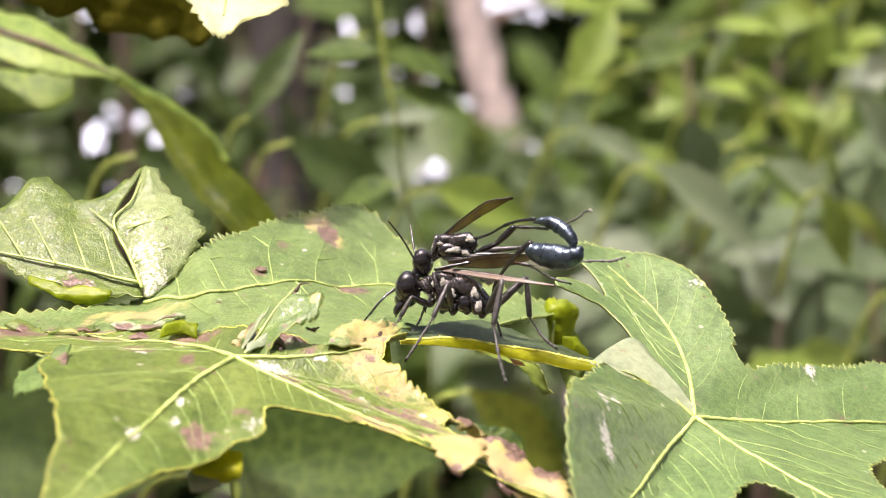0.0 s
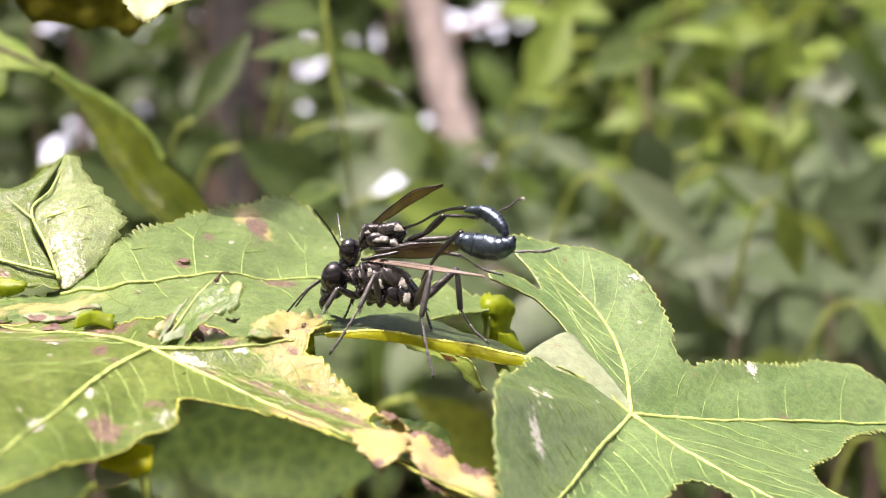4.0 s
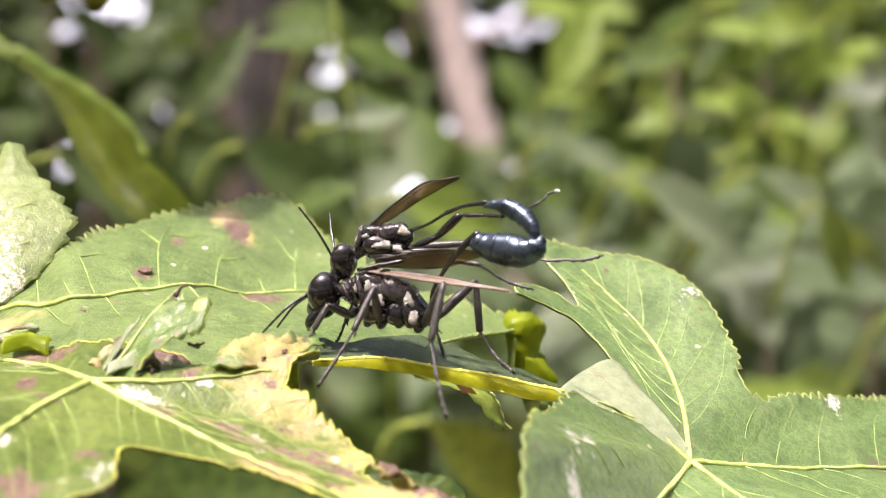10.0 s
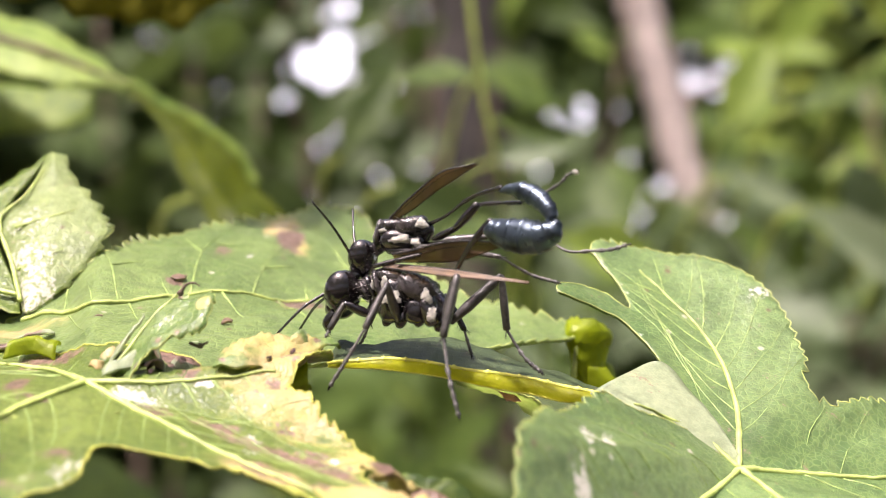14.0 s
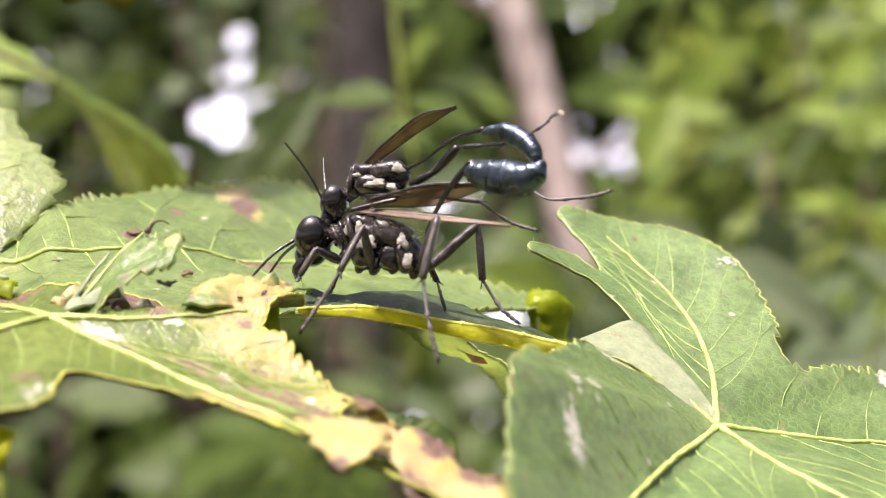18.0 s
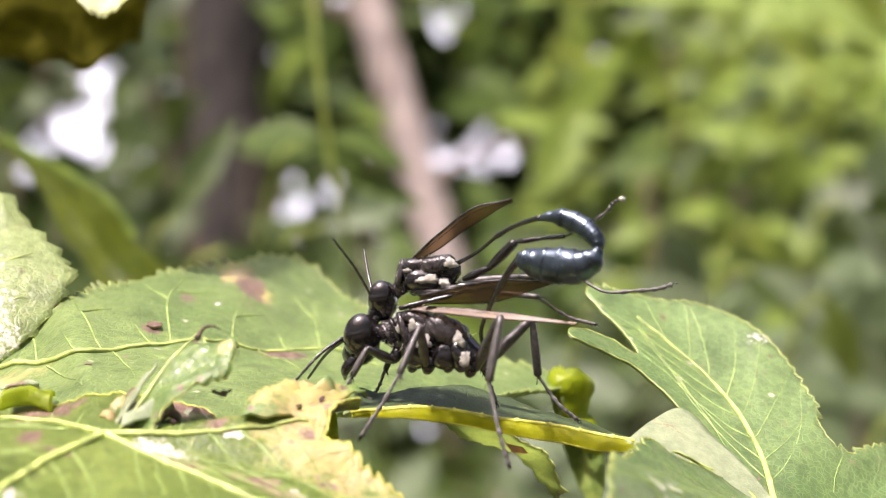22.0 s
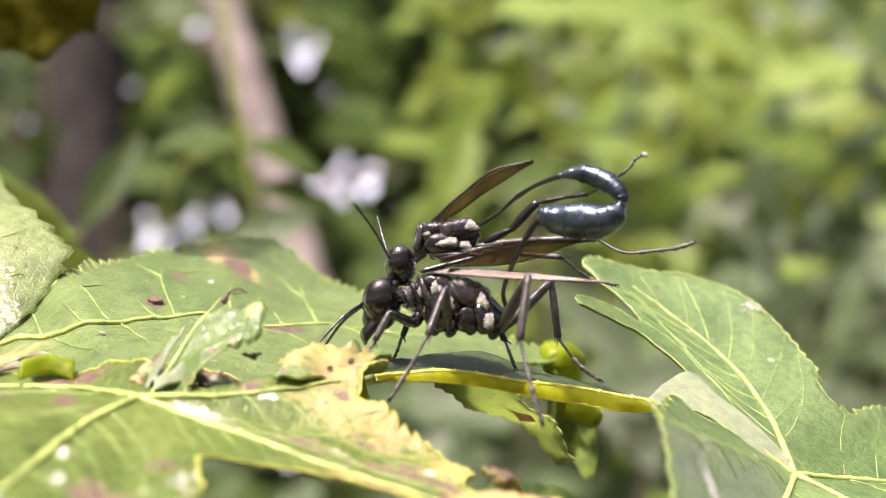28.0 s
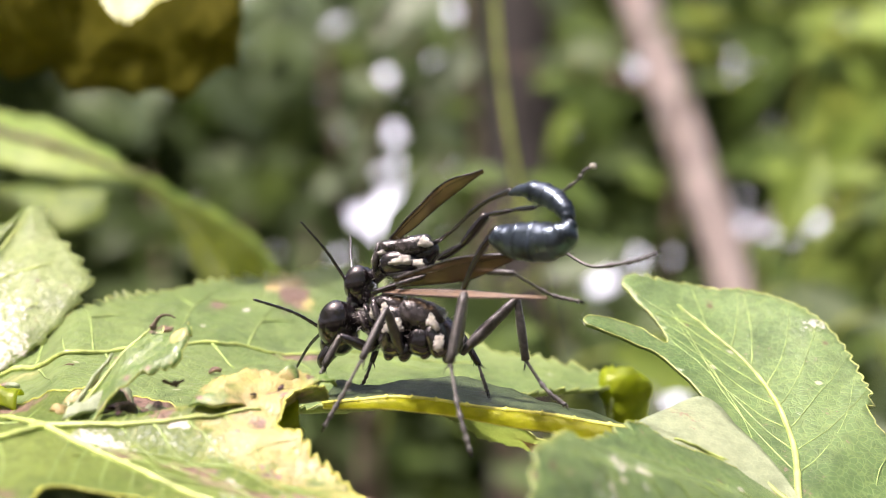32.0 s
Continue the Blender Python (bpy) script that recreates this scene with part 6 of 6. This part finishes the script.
def abdomen(parent, points, radii, rims, label, flat=0.86):
    """The abdomen as a row of overlapping plates: the first carries the others. rims: where each plate ends, as shares of the length."""
    line, rad = spline([V3(*p) for p in points], 12), along([r * CM for r in radii], 12)
    m = len(line) - 1
    first = None
    for k, (a, b) in enumerate(zip((0.0,) + rims, rims + (1.0,))):
        lo, hi = max(0, round(a * m) - 2), round(b * m)
        part_line, part_rad = line[lo : hi + 1], rad[lo : hi + 1]
        n = len(part_line) - 1
        part_rad = [r * (0.93 + 0.09 * (q / n) ** 2) for q, r in enumerate(part_rad)]
        bm = tube(bmesh.new(), part_line, part_rad, 30, 1, flat, (0, 1, 0))
        mid = sum((v.co for v in bm.verts), Vector()) / len(bm.verts)
        for v in bm.verts:
            v.co = mid + (v.co - mid) * (1 + 0.09 * noise.noise(v.co * 1300))
        if first is None:
            first = part("gaster", bm, GASTER, parent, label, origin=V3(*WAIST[parent.name]))
        else:
            part("segment", bm, GASTER, first)
    return first


WAIST = {"wasp": (0.335, 0.15, -0.15), "wasp.001": (0.22, 0.3, 0.465, -0.1)}
stalk_f = body([(0.335, 0.15, -0.15), (0.375, 0.2, -0.05, -0.1), (0.36, 0.25, 0.08, -0.2), (0.44, 0.3, 0.29, -0.33), (0.54, 0.3, 0.46, -0.38), (0.62, 0.3, 0.54, -0.38)], [0.018, 0.014, 0.013, 0.016, 0.022, 0.035], CHITIN, "petiole", female, "thin black stalk of the abdomen", seg=10, origin=V3(0.335, 0.15, -0.15))
gaster_f = abdomen(female, [(0.582, 0.3, 0.547, -0.38), (0.605, 0.3, 0.53, -0.38), (0.664, 0.3, 0.503, -0.38), (0.762, 0.3, 0.485, -0.39), (0.86, 0.3, 0.477, -0.41), (0.949, 0.3, 0.483, -0.42), (1.021, 0.3, 0.522, -0.43), (1.068, 0.3, 0.582, -0.43)], [0.03, 0.06, 0.088, 0.103, 0.106, 0.1, 0.076, 0.03], (0.22, 0.4, 0.55, 0.7, 0.86), "steel-blue glossy abdomen in overlapping plates")
lifted = antenna(female, [(-0.45, 0.1, 0.02), (-0.58, 0.0, -0.07), (-0.73, -0.1, -0.23)], 0.012, CHITIN)
antenna(female, [(-0.44, 0.2, 0.01), (-0.55, 0.25, -0.08), (-0.66, 0.3, -0.23)], 0.012, CHITIN)
limb(female, "foreleg", [(-0.15, 0.1, -0.12), (-0.31, 0.0, -0.04), (-0.395, -0.05, -0.20), (-0.42, -0.05, -0.25), (-0.46, -0.06, -0.36)], (0.032, 0.022, 0.014), (CHITIN, LEG, TARSUS), spines=6)
limb(female, "foreleg", [(-0.14, 0.22, -0.1), (-0.16, 0.38, -0.08), (-0.2, 0.38, -0.18), (-0.24, 0.36, -0.28), (-0.28, 0.34, -0.35)], (0.03, 0.02, 0.013), DARK_LEGS, spines=6)
limb(female, "middle_leg", [(0.03, 0.06, -0.14), (-0.01, -0.16, 0.09), (-0.13, -0.3, -0.18), (-0.22, -0.33, -0.34), (-0.34, -0.34, -0.53)], (0.030, 0.022, 0.015), LEGS, spines=7)
limb(female, "middle_leg", [(0.06, 0.24, -0.14), (0.3, 0.5, 0.0), (0.42, 0.5, -0.22), (0.47, 0.48, -0.38)], (0.03, 0.022, 0.014), DARK_LEGS, spines=5)
limb(female, "hind_leg", [(0.33, 0.11, -0.16), (0.45, -0.1, 0.15, -0.13), (0.375, -0.18, -0.22, -0.16), (0.42, -0.22, -0.47, -0.17), (0.48, -0.22, -0.70, -0.18)], (0.036, 0.027, 0.016), LEGS, spines=6)
limb(female, "hind_leg", [(0.36, 0.2, -0.16), (0.68, 0.35, 0.14), (0.715, 0.38, -0.21), (0.83, 0.35, -0.38), (0.94, 0.33, -0.475)], (0.036, 0.027, 0.016), LEGS, spines=6)
wing(female, [(-0.06, 0.06, 0.2), (0.35, -0.02, 0.165), (0.89, -0.1, 0.11)], [0.035, 0.06, 0.012], (0.1, 0.8, 0.6))

male = thing("wasp", PIVOT, "smaller black thread-waisted wasp clinging to the other wasp's back", "wasp")
mh = head(male, (-0.21, 0.22, 0.235), 0.98, 8)
body([(-0.15, 0.3, 0.28, -0.08), (-0.1, 0.3, 0.34, -0.08), (-0.06, 0.3, 0.38, -0.08)], [0.035, 0.055, 0.07], CHITIN_DULL, "neck", male, seg=14)
body([(-0.1, 0.3, 0.36, -0.08), (-0.03, 0.3, 0.4, -0.08), (0.08, 0.3, 0.405, -0.08), (0.17, 0.3, 0.42, -0.08), (0.23, 0.3, 0.45, -0.08)], [0.045, 0.078, 0.082, 0.076, 0.045], CHITIN, "thorax", male, "solid black thorax", seg=24, flat=0.8)
lump(male, "collar", (-0.112, 0.28, 0.418, -0.08), (0.027, 0.075, 0.087), (0, 12, 0), CHITIN_DULL, 0.0, "", 0.8)
lump(male, "collar", (-0.073, 0.27, 0.43, -0.08), (0.027, 0.08, 0.073), (0, 5, 0), CHITIN, 0.0, "", 0.8)
lump(male, "back_plate", (-0.017, 0.28, 0.467, -0.08), (0.090, 0.08, 0.043), (0, -6, 0), CHITIN_DULL, 0.016, "pitted black back plate", 0.8)
lump(male, "side_plate", (0.031, 0.26, 0.362, -0.08), (0.125, 0.085, 0.078), (0, 4, 0), CHITIN, 0.0, "glossy black side plate", 0.8)
lump(male, "rear_plate", (0.11, 0.28, 0.465, -0.08), (0.113, 0.085, 0.057), (0, -10, 0), CHITIN_DULL, 0.024, "ridged dark grey rear plate of the thorax", 0.68)
for q, s in (((-0.03, 0.24, 0.31, -0.08), 0.035), ((0.06, 0.24, 0.32, -0.08), 0.04), ((0.15, 0.25, 0.36, -0.08), 0.04)):
    part("leg_base", ball(bmesh.new(), V3(*q), (s * CM, s * 0.8 * CM, s * CM), (0, 20, 0), 14, 10), CHITIN, male)
for c, s, r in (((0.046, 0.155, 0.376, -0.08), (0.056, 0.03, 0.022), (0, -4, 0)), ((0.143, 0.16, 0.356, -0.08), (0.026, 0.03, 0.024), (0, 10, 0)), ((0.18, 0.175, 0.474, -0.08), (0.034, 0.03, 0.024), (0, 25, 0)), ((-0.124, 0.22, 0.421, -0.08), (0.012, 0.03, 0.045), (0, 15, 0)), ((-0.072, 0.18, 0.432, -0.08), (0.02, 0.02, 0.012), (0, 0, 0))):
    hair_patch(male, c, s, r)
stalk_m = body([(0.222, 0.3, 0.475, -0.1), (0.337, 0.3, 0.544, -0.15), (0.439, 0.3, 0.633, -0.2), (0.462, 0.3, 0.652, -0.21), (0.551, 0.3, 0.708, -0.25), (0.637, 0.3, 0.744, -0.29), (0.716, 0.3, 0.77, -0.33)], [0.014, 0.01, 0.011, 0.016, 0.012, 0.014, 0.018], CHITIN, "petiole", male, "thin black stalk of the abdomen", seg=10, origin=V3(0.22, 0.3, 0.465, -0.1))
gaster_m = abdomen(male, [(0.703, 0.3, 0.763, -0.33), (0.775, 0.3, 0.779, -0.33), (0.854, 0.3, 0.771, -0.34), (0.926, 0.3, 0.747, -0.35), (0.988, 0.3, 0.71, -0.37), (1.037, 0.3, 0.666, -0.39), (1.059, 0.3, 0.619, -0.4), (1.045, 0.3, 0.579, -0.42)], [0.014, 0.034, 0.056, 0.062, 0.06, 0.054, 0.043, 0.018], (0.28, 0.44, 0.58, 0.72, 0.87), "steel-blue glossy curved abdomen in overlapping plates")
antenna(male, [(-0.28, 0.2, 0.26, -0.08), (-0.39, 0.1, 0.45, -0.08), (-0.51, 0, 0.61, -0.08)], 0.011, CHITIN)
antenna(male, [(-0.28, 0.35, 0.29, -0.08), (-0.31, 0.45, 0.44, -0.08), (-0.33, 0.55, 0.57, -0.08)], 0.010, CHITIN)
limb(male, "hind_leg", [(0.257, 0.2, 0.376, -0.08), (0.405, 0.16, 0.444, -0.08), (0.556, 0.12, 0.601, -0.08)], (0.026, 0.03, 0.012), DARK_LEGS)
raised_leg = limb(male, "hind_leg", [(0.556, 0.12, 0.601, -0.08), (0.715, 0.09, 0.626, -0.08), (0.844, 0.06, 0.638, -0.08), (0.96, 0.05, 0.698, -0.08), (1.082, 0.05, 0.782, -0.08), (1.125, 0.05, 0.837, -0.08), (1.167, 0.05, 0.862, -0.08)], (0.016, 0.014, 0.011), DARK_LEGS)
part("foot_pad", ball(bmesh.new(), V3(1.18, 0.05, 0.865, -0.1), (0.0002, 0.00015, 0.00015), (0, 20, 0), 10, 8), HAIR, raised_leg, "pale foot pad")
limb(male, "hind_leg", [(0.24, 0.4, 0.36, -0.08), (0.61, 0.48, 0.4, -0.08), (0.97, 0.48, 0.4, -0.08), (1.13, 0.45, 0.31, -0.08), (1.3, 0.45, 0.315, -0.08), (1.44, 0.45, 0.33, -0.18), (1.54, 0.45, 0.36, -0.19)], (0.028, 0.024, 0.014), LEGS, spines=5)
limb(male, "middle_leg", [(0.12, 0.24, 0.33, -0.08), (0.45, 0.2, 0.3, -0.08), (0.7, 0.15, 0.27, -0.08), (0.86, 0.1, 0.15, 0.16), (1.02, 0.1, 0.1, 0.22)], (0.024, 0.018, 0.013), LEGS, spines=5)
limb(male, "middle_leg", [(0.1, 0.3, 0.33, -0.08), (0.42, 0.3, 0.345, -0.08), (0.3, 0.28, 0.26, -0.08)], (0.022, 0.016, 0.012), DARK_LEGS)
limb(male, "foreleg", [(-0.05, 0.2, 0.3, -0.08), (0.25, 0.15, 0.295, -0.08), (0.02, 0.1, 0.235, -0.08)], (0.02, 0.015, 0.012), DARK_LEGS)
limb(male, "foreleg", [(-0.06, 0.22, 0.31, -0.08), (0.12, 0.16, 0.265, -0.08), (-0.12, 0.12, 0.2, -0.08)], (0.022, 0.016, 0.012), DARK_LEGS)
wing(male, [(-0.026, 0.25, 0.495, -0.08), (0.13, 0.22, 0.617, -0.08), (0.325, 0.18, 0.763, -0.08), (0.545, 0.15, 0.856, -0.08)], [0.035, 0.07, 0.085, 0.02], (-0.5, -0.1, 0.85))
wing(male, [(0, 0.18, 0.25, -0.08), (0.4, 0.08, 0.3, -0.08), (0.81, 0.03, 0.365, -0.08)], [0.06, 0.13, 0.02], (-0.1, -0.35, 0.9))

def fuzz(parent, centre, size, count, seed, length=0.00035):
    """Short pale hairs that stand off a rounded piece of the body."""
    r = random.Random(seed)
    bm = bmesh.new()
    c = V3(*centre)
    for k in range(count):
        d = Vector((r.gauss(0, 1), -abs(r.gauss(0, 1)), r.gauss(0.3, 1))).normalized()
        p = c + Vector((d.x * size[0], d.y * size[1], d.z * size[2])) * CM
        q = p + (d + Vector((r.uniform(-0.5, 0.5), r.uniform(-0.5, 0.5), r.uniform(-0.6, 0.2)))) * length * r.uniform(0.5, 1.2)
        tube(bm, [p, q], [0.000018, 0.000006], 3, 1)
    return tagged(part("hair", bm, HAIR, parent), kind="stuff")


fuzz(female, (-0.335, 0.15, 0.025), (0.085, 0.115, 0.12), 24, 1)
fuzz(female, (-0.12, 0.15, 0.04), (0.10, 0.10, 0.11), 50, 2)
fuzz(female, (0.02, 0.15, 0.01), (0.15, 0.135, 0.155), 36, 3)
fuzz(female, (0.2, 0.15, -0.03), (0.11, 0.105, 0.12), 30, 4)
fuzz(male, (0.03, 0.22, 0.41), (0.12, 0.09, 0.105), 40, 5)
fuzz(male, (-0.2, 0.22, 0.245), (0.07, 0.09, 0.095), 16, 6)

cam.data.dof.focus_object = perch


def motions():
    """The two abdomens and one raised leg swing a little about their bases; at the end one feeler is raised."""
    swing = ((0, 9.0), (3.0, 9.5), (7.0, 9.5), (9.0, 7.5), (12.0, 7.0), (14.5, 5.5), (17.0, 7.0), (19.0, 2.5), (21.0, 0.5), (24.0, 0.0), (28.0, -1.5), (30.0, -1.0), (31.0, 0.5), (32.0, 3.5))
    for ob, share, lean, cx, cz in ((stalk_f, 1.0, 1.0, 0, 0), (gaster_f, 1.0, 0.25, 0.0055, 0.0062), (stalk_m, 0.85, 1.0, 0, 0), (gaster_m, 0.85, 0.4, 0.0068, 0.0032), (raised_leg, 0.85, 1.0, 0, 0)):
        x, y, z = ob.location
        rows = []
        for t, a in swing:
            a, b = radians(a * share), radians(a * share * lean)
            dx = cx * (math.cos(a) - math.cos(b)) + cz * (math.sin(a) - math.sin(b))
            dz = cz * (math.cos(a) - math.cos(b)) - cx * (math.sin(a) - math.sin(b))
            rows.append((t, pose(x + dx, y, z + dz, 0, math.degrees(b), 0)))
        walk(ob, rows)
    x, y, z = lifted.location
    walk(lifted, [(t, pose(x, y, z, 0, a, 0)) for t, a in ((0, -6), (8, -2), (13, 0), (17, -4), (25, 0), (30.2, 0), (31.0, 28), (31.6, 46), (32.0, 66))])


motions()
